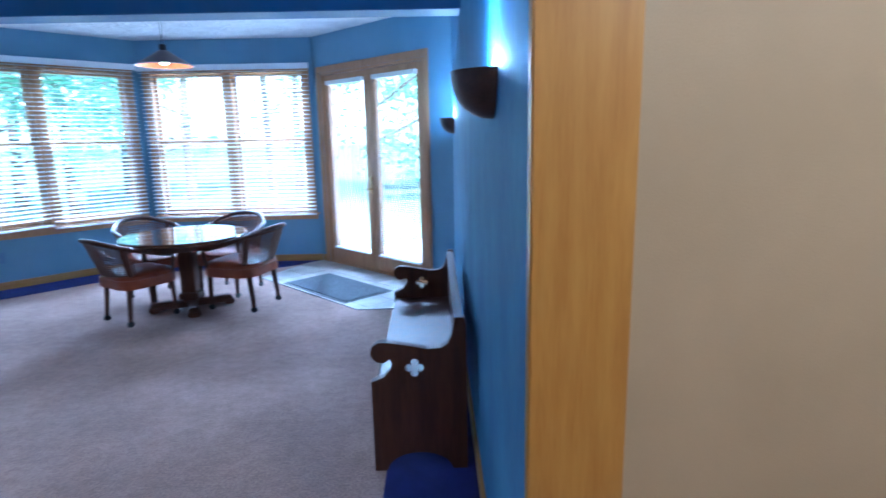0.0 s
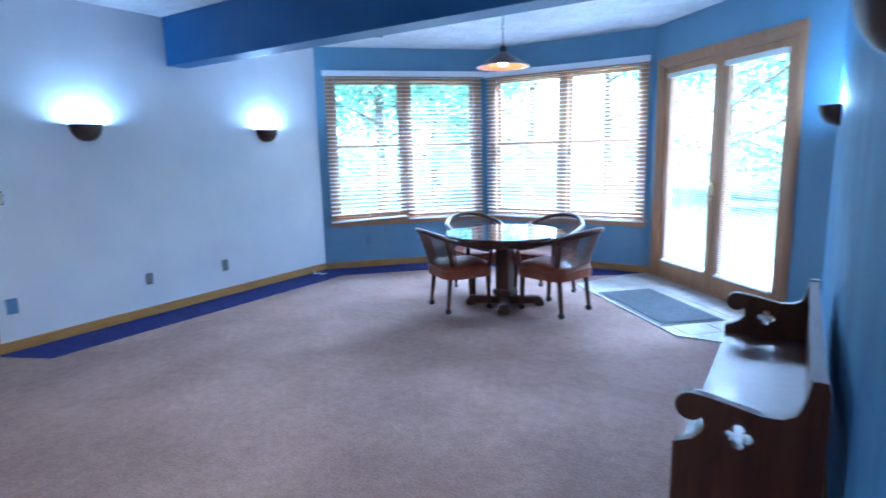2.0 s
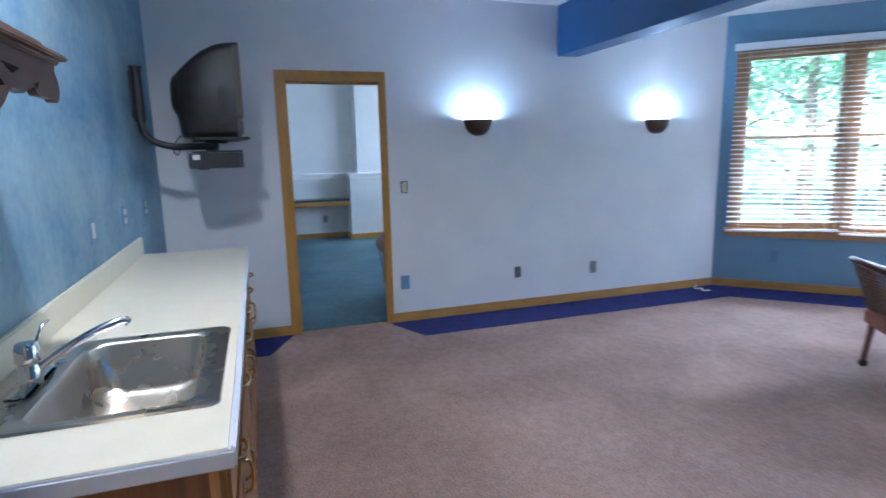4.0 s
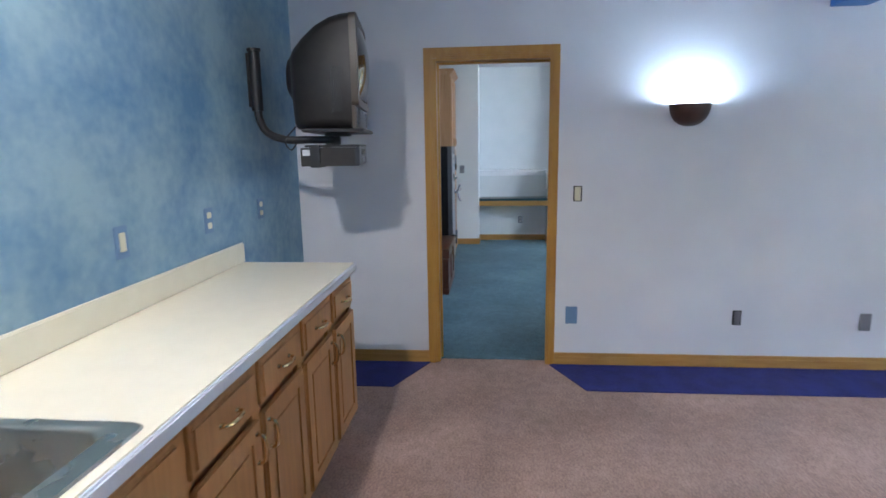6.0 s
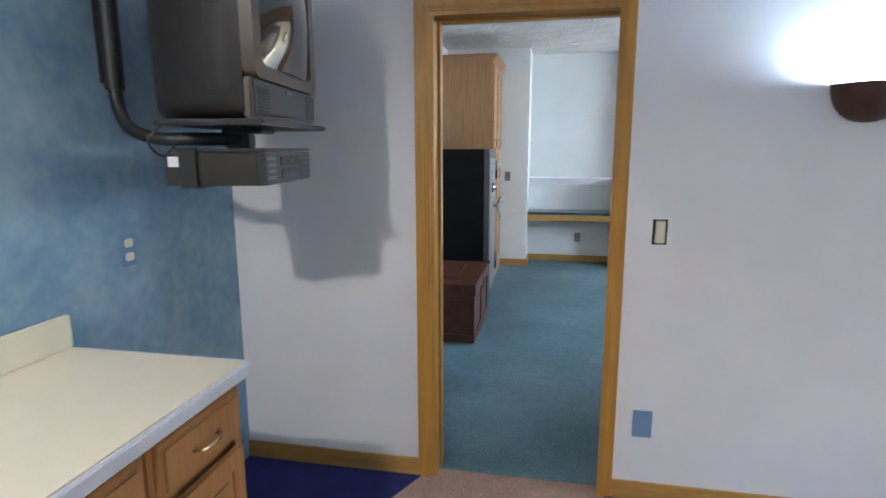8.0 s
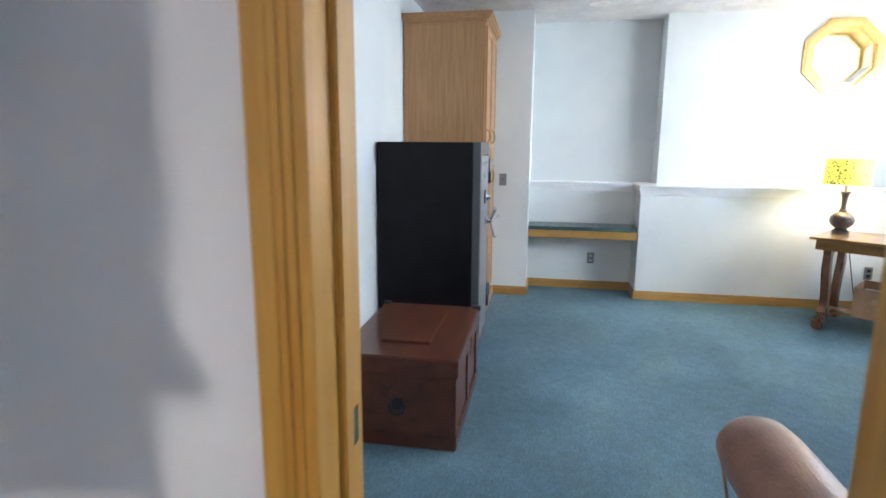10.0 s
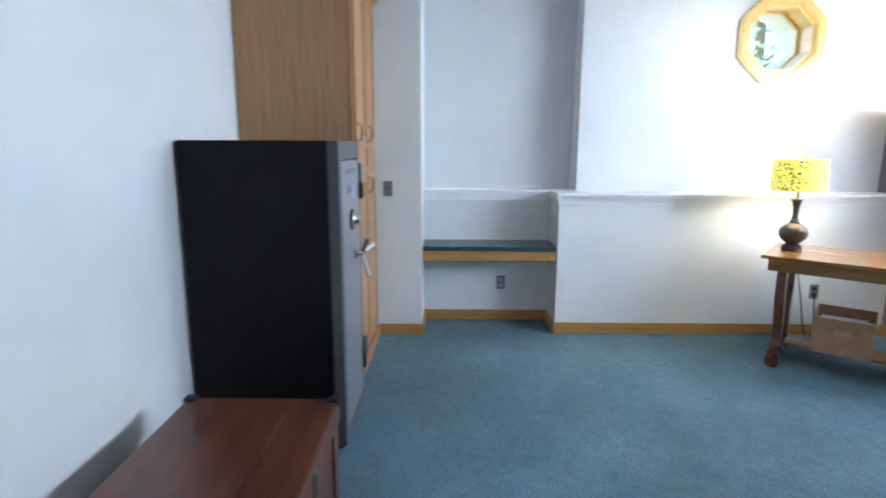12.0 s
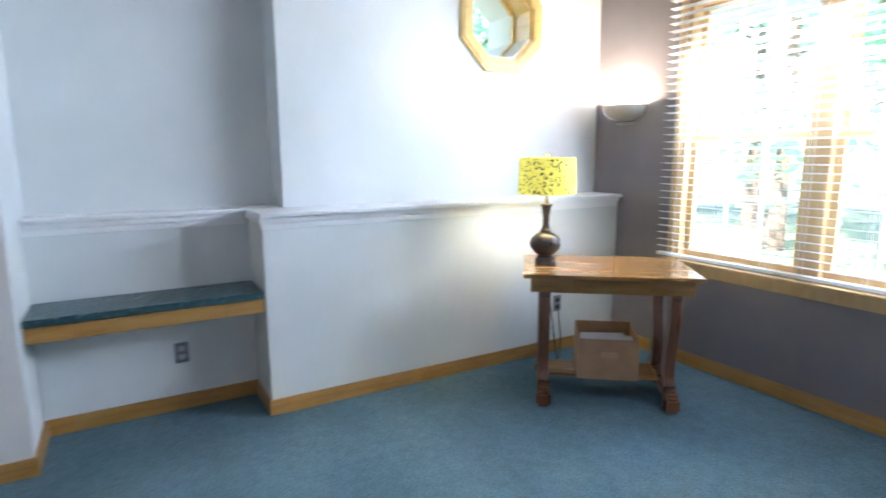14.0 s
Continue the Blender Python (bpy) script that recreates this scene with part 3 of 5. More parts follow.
def window(name, m, x0, x1, z0, z1, thick, frame_mat, muntins=(), units=2, label="", wide=0.10):
    """Double-hung units side by side in the opening x0..x1."""
    w = thing(name, label, "", m)
    w["kind"] = "structure"
    bm = bmesh.new()
    casing(bm, x0, x1, z1, 0.06, z0=z0)
    add_box(bm, x0 - 0.09, x1 + 0.09, -0.035, 0.02, z0 - 0.025, z0, 0.004)
    add_box(bm, x0 - 0.07, x1 + 0.07, -0.016, 0.0, z0 - 0.085, z0 - 0.025, 0.003)
    part("window_casing", bm, frame_mat, w)
    bm = bmesh.new()
    add_box(bm, x0, x0 + 0.025, 0, thick, z0, z1)
    add_box(bm, x1 - 0.025, x1, 0, thick, z0, z1)
    add_box(bm, x0 + 0.025, x1 - 0.025, 0, thick, z1 - 0.025, z1)
    add_box(bm, x0 + 0.025, x1 - 0.025, 0.02, thick + 0.02, z0, z0 + 0.025)
    step = (x1 - x0 - 0.05) / units
    for k in range(1, units):
        c = x0 + 0.025 + k * step
        add_box(bm, c - wide / 2, c + wide / 2, 0.01, thick, z0 + 0.025, z1 - 0.025, 0.004)
    part("window_frame", bm, frame_mat, w)
    zm = z0 + (z1 - z0) * (0.48 if muntins else 0.52)
    for k in range(units):
        a = x0 + 0.025 + k * step + (wide / 2 if k else 0)
        b = x0 + 0.025 + (k + 1) * step - (wide / 2 if k < units - 1 else 0)
        for lo, hi, y in ((z0 + 0.025, zm + 0.02, 0.06), (zm - 0.02, z1 - 0.025, 0.09)):
            bm = bmesh.new()
            plate(bm, [[(a, lo), (b, lo), (b, hi), (a, hi)], [(a + 0.04, lo + 0.045), (b - 0.04, lo + 0.045), (b - 0.04, hi - 0.035), (a + 0.04, hi - 0.035)]], 0.03, Matrix.Translation((0, y, 0)))
            s = part("sash", bm, frame_mat, w)
            if muntins:
                bm = bmesh.new()
                for i in range(1, muntins[0]):
                    xm = a + 0.04 + (b - a - 0.08) * i / muntins[0]
                    add_box(bm, xm - 0.009, xm + 0.009, y + 0.004, y + 0.026, lo + 0.045, hi - 0.035)
                for i in range(1, muntins[1]):
                    zz = lo + 0.045 + (hi - lo - 0.08) * i / muntins[1]
                    add_box(bm, a + 0.04, b - 0.04, y + 0.005, y + 0.025, zz - 0.009, zz + 0.009)
                part("muntins", bm, PLASTER, s, "white grille bars")
            g = part("pane", boxes((a + 0.04, b - 0.04, y + 0.012, y + 0.016, lo + 0.045, hi - 0.035)), GLASS, s)
            g.visible_shadow = False
    return w


M1, M2, M3 = frame_m(A, B), frame_m(B, C), frame_m(C, D)
window("window_1", M1, *W1, 0.15, BAYOAK, label="oak double-hung bay window pair")
window("window_2", M2, *W2, 0.15, BAYOAK, label="oak double-hung bay window pair")
M4 = frame_m((-10.6, NORTH2), (WEST - 0.12, NORTH2))
window("window_3", M4, OW[0] + 10.6, OW[1] + 10.6, OW[2], OW[3], 0.15, GLAREOAK, (3, 2), 3, "oak double-hung triple window with white grilles", 0.12)


def blind(m, x0, x1, z0, z1, pitch=0.046, depth=0.048, tilt=12, y=-0.045, sag=0.0, slip=0.0, valance=True, label="white slatted blind let down over a bay window, slats open"):
    b = thing("window_blind", label, "window blind", m, "slatted blinds")
    part("head_rail", boxes((x0, x1, y - 0.028, y + 0.028, z1 - 0.045, z1), bevel=0.003), SLAT, b)
    if valance:
        part("valance", boxes((x0 - 0.02, x1 + 0.02, y - 0.045, y - 0.036, z1 - 0.055, z1 + 0.012), bevel=0.003), PLASTER, b)
    n = int((z1 - 0.07 - z0) / pitch)
    me = None
    for k in range(n):
        z = z1 - 0.07 - k * pitch
        fade = max(0.0, (k - n * 0.82) / (n * 0.18))
        if me is None:
            bm = bmesh.new()
            hw, hd = (x1 - x0) / 2 - 0.004, depth / 2
            rows = [[bm.verts.new((sx * hw, d, zz + dz)) for sx in (-1, 1)] for dz in (0, -depth * 0.058) for d, zz in ((-hd, 0), (0, depth * 0.0625), (hd, 0))]
            for a, c in ((0, 1), (1, 2), (4, 3), (5, 4), (3, 0), (2, 5)):
                bm.faces.new((rows[a][0], rows[a][1], rows[c][1], rows[c][0]))
            s = part("slat", bm, SLAT, b)
            me = s.data
        else:
            s = new("slat", me)
            s.parent = b
        s.matrix_basis = Matrix.Translation(((x0 + x1) / 2, y, z - sag * fade)) @ Matrix.Rotation(radians(tilt), 4, "X") @ Matrix.Rotation(slip * fade, 4, "Y")
    bm = boxes((x0 + 0.002 - (x0 + x1) / 2, (x1 - x0) / 2 - 0.002, -0.026, 0.026, -0.009, 0.009), bevel=0.003)
    s = part("bottom_rail", bm, SLAT, b)
    s.matrix_basis = Matrix.Translation(((x0 + x1) / 2, y, z0 - sag)) @ Matrix.Rotation(slip, 4, "Y")
    bm = bmesh.new()
    for f in (0.12, 0.5, 0.88):
        x = x0 + (x1 - x0) * f
        tube(bm, [(x, y - 0.026, z0), (x, y - 0.026, z1 - 0.05)], 0.0014, 5)
        tube(bm, [(x, y + 0.026, z0), (x, y + 0.026, z1 - 0.05)], 0.0014, 5)
    tagged(part("ladder_cord", bm, SLAT, b), kind="stuff")
    return b


blind(M1, 0.10, 1.06, 0.635, 2.40, slip=-0.045, sag=0.02, label="white slatted blind hanging crooked at its foot, slats open")
blind(M1, 1.07, 2.06, 0.60, 2.40)
blind(M2, 0.05, 1.05, 0.60, 2.385)
blind(M2, 1.06, 2.03, 0.60, 2.385)
for a in (0.0, 0.825, 1.65):
    blind(M4, OW[0] + 10.6 - 0.10 + a, OW[0] + 10.6 + 0.715 + a, 0.735, 2.42, tilt=-6, label="white slatted blind let down over the blue room window, slats open")

# octagonal window
o = thing("window_4", "octagonal window with pale wood frame", "", pose(-10.10, OCT, 2.272))
o["kind"] = "structure"


def octagon(r):
    return [(r / math.cos(radians(22.5)) * math.cos(radians(22.5 + 45 * k)), r / math.cos(radians(22.5)) * math.sin(radians(22.5 + 45 * k))) for k in range(8)]


TO_WALL = Matrix(((0, 1, 0, 0), (1, 0, 0, 0), (0, 0, 1, 0), (0, 0, 0, 1)))
YELLOWWOOD = material("pale yellow pine", (0.66, 0.47, 0.16), (0.74, 0.56, 0.24), 6, 0.35, 0.05, stretch=(1, 6, 6), coat=0.3)
part("window_casing", plate(bmesh.new(), [octagon(0.328), octagon(0.25)], 0.022, TO_WALL), YELLOWWOOD, o)
part("window_casing", plate(bmesh.new(), [octagon(0.31), octagon(0.262)], 0.030, TO_WALL), YELLOWWOOD, o)
part("window_frame", plate(bmesh.new(), [octagon(0.252), octagon(0.232)], 0.20, Matrix.Translation((-0.195, 0, 0)) @ TO_WALL), YELLOWWOOD, o)
part("sash", plate(bmesh.new(), [octagon(0.24), octagon(0.212)], 0.03, Matrix.Translation((-0.19, 0, 0)) @ TO_WALL), YELLOWWOOD, o)
g = part("pane", plate(bmesh.new(), [octagon(0.22)], 0.004, Matrix.Translation((-0.18, 0, 0)) @ TO_WALL), GLASS, o)
g.visible_shadow = False

# glass doors
o = thing("door_3", "pair of oak glass doors with slatted blinds", "", M3)
o["kind"] = "structure"
x0, x1, _, z1 = FD
bm = bmesh.new()
casing(bm, x0, x1, z1, 0.07)
part("casing", bm, BAYOAK, o)
part("door_frame", boxes((x0, x0 + 0.03, 0, 0.15, 0, z1), (x1 - 0.03, x1, 0, 0.15, 0, z1), (x0 + 0.03, x1 - 0.03, 0, 0.15, z1 - 0.03, z1), (x0 + 0.03, x1 - 0.03, 0.01, 0.16, 0, 0.02), bevel=0.003), BAYOAK, o)
mid = (x0 + x1) / 2
for a, b in ((x0 + 0.032, mid - 0.003), (mid + 0.003, x1 - 0.032)):
    bm = plate(bmesh.new(), [[(a, 0.022), (b, 0.022), (b, z1 - 0.033), (a, z1 - 0.033)], [(a + 0.095, 0.20), (b - 0.095, 0.20), (b - 0.095, z1 - 0.12), (a + 0.095, z1 - 0.12)]], 0.044, Matrix.Translation((0, 0.03, 0)))
    leaf = part("door_leaf", bm, BAYOAK, o)
    g = part("pane", boxes((a + 0.095, b - 0.095, 0.05, 0.056, 0.20, z1 - 0.12)), GLASS, leaf)
    g.visible_shadow = False
bm = bmesh.new()
add_box(bm, mid - 0.035, mid - 0.01, 0.022, 0.03, 0.90, 1.10, 0.003)
tube(bm, [(mid - 0.022, 0.03, 0.95), (mid - 0.022, -0.02, 0.95), (mid - 0.10, -0.025, 0.95)], 0.008, 8)
tube(bm, [(mid - 0.022, 0.03, 1.07), (mid - 0.022, 0.0, 1.07)], 0.017, 10)
part("door_handle", bm, BRASS, o, "brass lever handle with a bolt")
for a, b in ((x0 + 0.12, mid - 0.09), (mid + 0.09, x1 - 0.12)):
    blind(M3, a, b, 0.21, z1 - 0.10, pitch=0.0225, depth=0.012, tilt=0, y=0.012, valance=False, label="narrow white slatted blind on a glass door, slats open")

# stone tiles at the glass doors


def clip(poly, region):
    out = poly
    for i in range(len(region)):
        (ax, ay), (bx, by) = region[i], region[(i + 1) % len(region)]
        inside = lambda p: (bx - ax) * (p[1] - ay) - (by - ay) * (p[0] - ax) >= -1e-9  # noqa: E731
        src, out = out, []
        for j in range(len(src)):
            p, q = src[j], src[(j + 1) % len(src)]
            if inside(p) != inside(q):
                d1 = (bx - ax) * (p[1] - ay) - (by - ay) * (p[0] - ax)
                d2 = (bx - ax) * (q[1] - ay) - (by - ay) * (q[0] - ax)
                s = d1 / (d1 - d2)
                cut = (p[0] + (q[0] - p[0]) * s, p[1] + (q[1] - p[1]) * s)
                out += [p, cut] if inside(p) else [cut]
            elif inside(p):
                out.append(p)
        if not out:
            return []
    return out


TILES = [(-1.95, 5.72), (-0.72, 4.46), (EAST, 4.46), (EAST, 4.985), (-1.42, 6.595), (-1.6, 6.42)]
pad = sheet("floor_tiles", GROUT, TILES, 0.003)
inv = M3.inverted()
local = [tuple((inv @ Vector((x, y, 0)))[:2]) for x, y in TILES]
for i in range(-3, 10):
    for j in range(-6, 1):
        ax, ay = i * 0.305 - 0.1, j * 0.305
        poly = clip([(ax + 0.003, ay + 0.003), (ax + 0.302, ay + 0.003), (ax + 0.302, ay + 0.302), (ax + 0.003, ay + 0.302)], local)
        if len(poly) >= 3:
            bm = bmesh.new()
            top = [bm.verts.new((x, y, 0.009)) for x, y in poly]
            low = [bm.verts.new((x, y, 0.001)) for x, y in poly]
            bm.faces.new(top)
            for k in range(len(top)):
                bm.faces.new((top[k], low[k], low[(k + 1) % len(top)], top[(k + 1) % len(top)]))
            bmesh.ops.recalc_face_normals(bm, faces=bm.faces[:])
            t = part("tile", bm, TILE, pad)
            t.matrix_basis = M3
o = thing("doormat", "grey rubber-edged doormat on the stone tiles", "doormat", Matrix.Translation((-1.035, 5.235, 0.010)) @ Matrix.Rotation(radians(-46), 4, "Z"))
part("mat_face", boxes((-0.53, 0.53, -0.26, 0.26, 0, 0.012), bevel=0.004), MATGREY, o)
part("rubber_edge", boxes((-0.56, 0.56, -0.29, 0.29, 0, 0.005), bevel=0.002), BLACK, o)

# ---- counter and cabinets ----
o = thing("countertop", "cream laminate worktop with pale front edge and backsplash", "countertop", pose(0, 0, 0))
X0, X1, SX0, SX1, SY0, SY1 = -4.03, -1.505, -2.31, -1.735, 0.065, 0.435
part("worktop", plate(bmesh.new(), [[(X0, SOUTH), (X1, SOUTH), (X1, 0.515), (X0, 0.515)], [(SX0, SY0), (SX1, SY0), (SX1, SY1), (SX0, SY1)]], 0.038, Matrix(((1, 0, 0, 0), (0, 0, 1, 0), (0, 1, 0, 0.872), (0, 0, 0, 1)))), LAMINATE, o)
bm = boxes((X0 - 0.001, X1 + 0.001, 0.515, 0.53, 0.868, 0.9095), (X0 - 0.012, X0, SOUTH, 0.53, 0.868, 0.9095), (X1, X1 + 0.012, SOUTH, 0.53, 0.868, 0.9095), bevel=0.005)
part("front_edge", bm, LAMEDGE, o, "pale lilac white rounded edge")
part("backsplash", boxes((X0 - 0.01, X1, SOUTH, SOUTH + 0.02, 0.91, 1.012), bevel=0.005), LAMINATE, o)


def pull(parent, x, z, y, upright=False, mat=None, length=0.095):
    h = length / 2
    pts = curve_pts([(-h, 0, 0), (-h * 0.92, 0.018, 0), (-h * 0.4, 0.027, 0), (h * 0.4, 0.027, 0), (h * 0.92, 0.018, 0), (h, 0, 0)], 4)
    bm = bmesh.new()
    tube(bm, pts, [0.0045 + 0.002 * math.sin(math.pi * i / (len(pts) - 1)) for i in range(len(pts))], 8)
    for s in (-h, h):
        lathe(bm, [(0.0, 0.0), (0.009, 0.0), (0.007, 0.006), (0.0, 0.007)], 10, Matrix.Translation((s, 0, 0)) @ Matrix.Rotation(radians(-90), 4, "X"))
    p = part("handle", bm, mat or BRASS, parent, "brass bow pull", smooth=True)
    p.matrix_basis = Matrix.Translation((x, y, z)) @ (Matrix.Rotation(radians(90), 4, "Y") if upright else Matrix.Identity(4))
    return p


def panel_front(x0, x1, z0, z1, y, frame=0.055, thick=0.019):
    """A door or drawer front with a raised field and bevelled rim."""
    bm = bmesh.new()
    add_box(bm, x0, x1, y, y + thick * 0.6, z0, z1, 0.003)
    if frame:
        plate(bm, [[(x0 + 0.004, z0 + 0.004), (x1 - 0.004, z0 + 0.004), (x1 - 0.004, z1 - 0.004), (x0 + 0.004, z1 - 0.004)], [(x0 + frame, z0 + frame), (x1 - frame, z0 + frame), (x1 - frame, z1 - frame), (x0 + frame, z1 - frame)]], thick * 0.5, Matrix.Translation((0, y + thick * 0.5, 0)))
        add_box(bm, x0 + frame + 0.018, x1 - frame - 0.018, y, y + thick * 0.85, z0 + frame + 0.018, z1 - frame - 0.018, 0.006)
    else:
        add_box(bm, x0 + 0.014, x1 - 0.014, y, y + thick, z0 + 0.014, z1 - 0.014, 0.006)
    return bm


FY = 0.492
for n, (a, b) in enumerate(((-4.02, -3.65), (-3.64, -3.245), (-3.245, -2.84), (-2.84, -2.43), (-2.43, -1.515))):
    sink_base = n == 4
    o = thing("base_cabinet", "oak sink base cabinet with brass pulls under the worktop" if sink_base else "oak base cabinet with drawer, door and brass pulls", "cabinet", pose(0, 0, 0), "" if sink_base else "base cabinets")
    if sink_base:
        bm = boxes((a + 0.018, b - 0.018, SOUTH, FY - 0.018, 0.10, 0.118))
    else:
        bm = boxes((a, b, SOUTH, FY - 0.018, 0.10, 0.868))
    part("body", bm, CABOAK, o)
    if sink_base:
        part("side_panel", boxes((a, a + 0.018, SOUTH, FY - 0.018, 0.10, 0.868)), CABOAK, o)
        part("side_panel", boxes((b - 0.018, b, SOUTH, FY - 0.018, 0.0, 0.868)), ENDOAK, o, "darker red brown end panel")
    bm = bmesh.new()
    plate(bm, [[(a, 0.10), (b, 0.10), (b, 0.868), (a, 0.868)], [(a + 0.03, 0.13), (b - 0.03, 0.13), (b - 0.03, 0.84), (a + 0.03, 0.84)]], 0.018, Matrix.Translation((0, FY - 0.018, 0)))
    part("face_frame", bm, CABOAK, o)
    part("toe_kick", boxes((a, b, 0.36, 0.42, 0.0, 0.10)), CABOAK, o)
    doors = [(a + 0.02, (a + b) / 2 - 0.004), ((a + b) / 2 + 0.004, b - 0.02)] if sink_base else [(a + 0.018, b - 0.018)]
    for k, (da, db) in enumerate(doors):
        d = part("drawer", panel_front(da, db, 0.70, 0.845, FY, 0), CABOAK, o)
        pull(d, (da + db) / 2, 0.772, FY + 0.019)
        d = part("door", panel_front(da, db, 0.125, 0.675, FY), CABOAK, o)
        left = k == 1 if sink_base else n % 2 == 1
        pull(d, da + 0.03 if left else db - 0.03, 0.59, FY + 0.019, True)

# sink with faucet
o = thing("sink", "stainless steel drop-in sink, empty, in the cream worktop", "sink", pose(0, 0, 0))
bm = bmesh.new()


def rounded(x0, x1, y0, y1, r, n=5):
    out = []
    for cx, cy, a in ((x1 - r, y1 - r, 0), (x0 + r, y1 - r, 90), (x0 + r, y0 + r, 180), (x1 - r, y0 + r, 270)):
        out += arc(cx, cy, r, a, a + 90, n)
    return out


rings = [(rounded(-2.335, -1.71, -0.02, 0.49, 0.03), 0.911), (rounded(-2.332, -1.713, -0.017, 0.487, 0.03), 0.917), (rounded(-2.315, -1.73, 0.0, 0.47, 0.03), 0.916), (rounded(-2.300, -1.745, 0.075, 0.43, 0.05), 0.914), (rounded(-2.292, -1.753, 0.082, 0.423, 0.055), 0.905), (rounded(-2.275, -1.77, 0.10, 0.405, 0.06), 0.77), (rounded(-2.245, -1.80, 0.13, 0.375, 0.06), 0.742), (rounded(-2.10, -1.94, 0.20, 0.30, 0.04), 0.738)]
vr = [[bm.verts.new((x, y, z)) for x, y in loop] for loop, z in rings]
for p, q in zip(vr, vr[1:]):
    for i in range(len(p)):
        bm.faces.new((p[i], p[(i + 1) % len(p)], q[(i + 1) % len(p)], q[i]))
bm.faces.new(vr[-1])
bmesh.ops.recalc_face_normals(bm, faces=bm.faces[:])
for f in bm.faces:
    f.normal_flip()
part("basin", bm, STEEL, o, smooth=True)
part("strainer", lathe(bmesh.new(), [(0.0, 0.742), (0.03, 0.741), (0.042, 0.744), (0.044, 0.739), (0.0, 0.738)], 20, Matrix.Translation((-2.02, 0.25, 0))), CHROME, o, smooth=True)
part("hole_cap", lathe(bmesh.new(), [(0.0, 0.922), (0.018, 0.921), (0.022, 0.916)], 16, Matrix.Translation((-2.16, 0.04, 0))), CHROME, o, smooth=True)
f = thing("faucet", "chrome single-lever faucet on the sink's rim", "faucet", pose(-1.99, 0.03, 0.917))
bm = bmesh.new()
add_box(bm, -0.11, 0.11, -0.026, 0.026, 0, 0.012, 0.006)
part("base_plate", bm, CHROME, f)
part("body", lathe(bmesh.new(), [(0.0, 0.0), (0.026, 0.0), (0.026, 0.05), (0.023, 0.055), (0.023, 0.06), (0.028, 0.065), (0.028, 0.10), (0.022, 0.113), (0.0, 0.116)], 22), CHROME, f, smooth=True)
part("spout", tube(bmesh.new(), curve_pts([(0, 0.01, 0.035), (-0.02, 0.07, 0.075), (-0.05, 0.14, 0.11), (-0.08, 0.20, 0.125), (-0.085, 0.215, 0.115)], 5), [0.011] * 21, 10), CHROME, f, smooth=True)
part("lever", tube(bmesh.new(), curve_pts([(-0.01, 0.0, 0.075), (-0.06, 0.01, 0.115), (-0.075, 0.015, 0.135), (-0.11, 0.02, 0.138)], 5), 0.004, 8), CHROME, f, smooth=True)

# carved wall shelf over the counter
o = thing("wall_shelf", "carved brown wooden shelf with pierced scrolled apron on the blue wall", "shelf", pose(-1.70, SOUTH, 1.555))
bm = boxes((-0.49, 0.49, 0, 0.235, 0.178, 0.192), (-0.46, 0.46, 0, 0.222, 0.165, 0.179), (-0.335, 0.335, 0, 0.225, 0.191, 0.204), (-0.235, 0.235, 0, 0.205, 0.203, 0.217), bevel=0.004)
part("shelf_top", bm, SHELFWOOD, o)
half = [(0.0, 0.0)] + arc(0.03, 0.032, 0.032, -90, -10, 4) + [(0.09, 0.042), (0.115, 0.062), (0.14, 0.076), (0.165, 0.076), (0.20, 0.070)] + arc(0.305, 0.105, 0.032, 200, 290, 4) + arc(0.415, 0.107, 0.040, 235, 390, 8) + [(0.432, 0.145), (0.44, 0.17)]
outline = half + [(-x, z) for x, z in half[::-1][:-1]]
holes = []
for sg in (-1, 1):
    holes += [[(sg * 0.09, 0.128), (sg * 0.20, 0.124), (sg * 0.15, 0.106)], [(sg * 0.07, 0.10), (sg * 0.105, 0.078), (sg * 0.075, 0.072)], [(sg * 0.27, 0.098), (sg * 0.31, 0.108), (sg * 0.29, 0.088)]]
part("apron", plate(bmesh.new(), [outline] + holes, 0.02, Matrix.Translation((0, 0.195, 0))), DARKWOOD, o)
for x in (-0.36, 0.34):
    part("bracket", plate(bmesh.new(), [[(0.0, 0.166), (0.194, 0.166), (0.17, 0.12), (0.10, 0.10), (0.05, 0.04), (0.0, 0.02)]], 0.02, Matrix.Translation((x, 0, 0)) @ Matrix(((0, 1, 0, 0), (1, 0, 0, 0), (0, 0, 1, 0), (0, 0, 0, 1)))), DARKWOOD, o)

# television on its arm
TV = Matrix.Translation((-4.36, 0.285, 1.585)) @ Matrix.Rotation(radians(8), 4, "Z")
o = thing("television", "dark grey tube television, switched off, on a wall mount", "television", TV)
bm = bmesh.new()
sections = [(-0.15, 0.12, 0.20, 0.33, 0.04), (-0.14, 0.13, 0.175, 0.36, 0.05), (-0.125, 0.14, 0.15, 0.375, 0.05), (-0.115, 0.16, 0.12, 0.385, 0.05), (-0.105, 0.19, 0.012, 0.39, 0.05), (-0.09, 0.21, 0.0, 0.405, 0.05), (-0.04, 0.245, 0.0, 0.45, 0.05), (0.03, 0.265, 0.0, 0.505, 0.05), (0.10, 0.278, 0.0, 0.54, 0.05), (0.16, 0.286, 0.0, 0.555, 0.05), (0.20, 0.289, 0.0, 0.555, 0.04)]
loops = []
for y, hw, z0, z1, r in sections:
    loops.append([bm.verts.new((x, y, z)) for x, z in rounded(-hw, hw, z0, z1, r, 3)])
for p, q in zip(loops, loops[1:]):
    for i in range(len(p)):
        bm.faces.new((p[i], p[(i + 1) % len(p)], q[(i + 1) % len(p)], q[i]))
bm.faces.new(loops[0])
bm.faces.new(loops[-1][::-1])
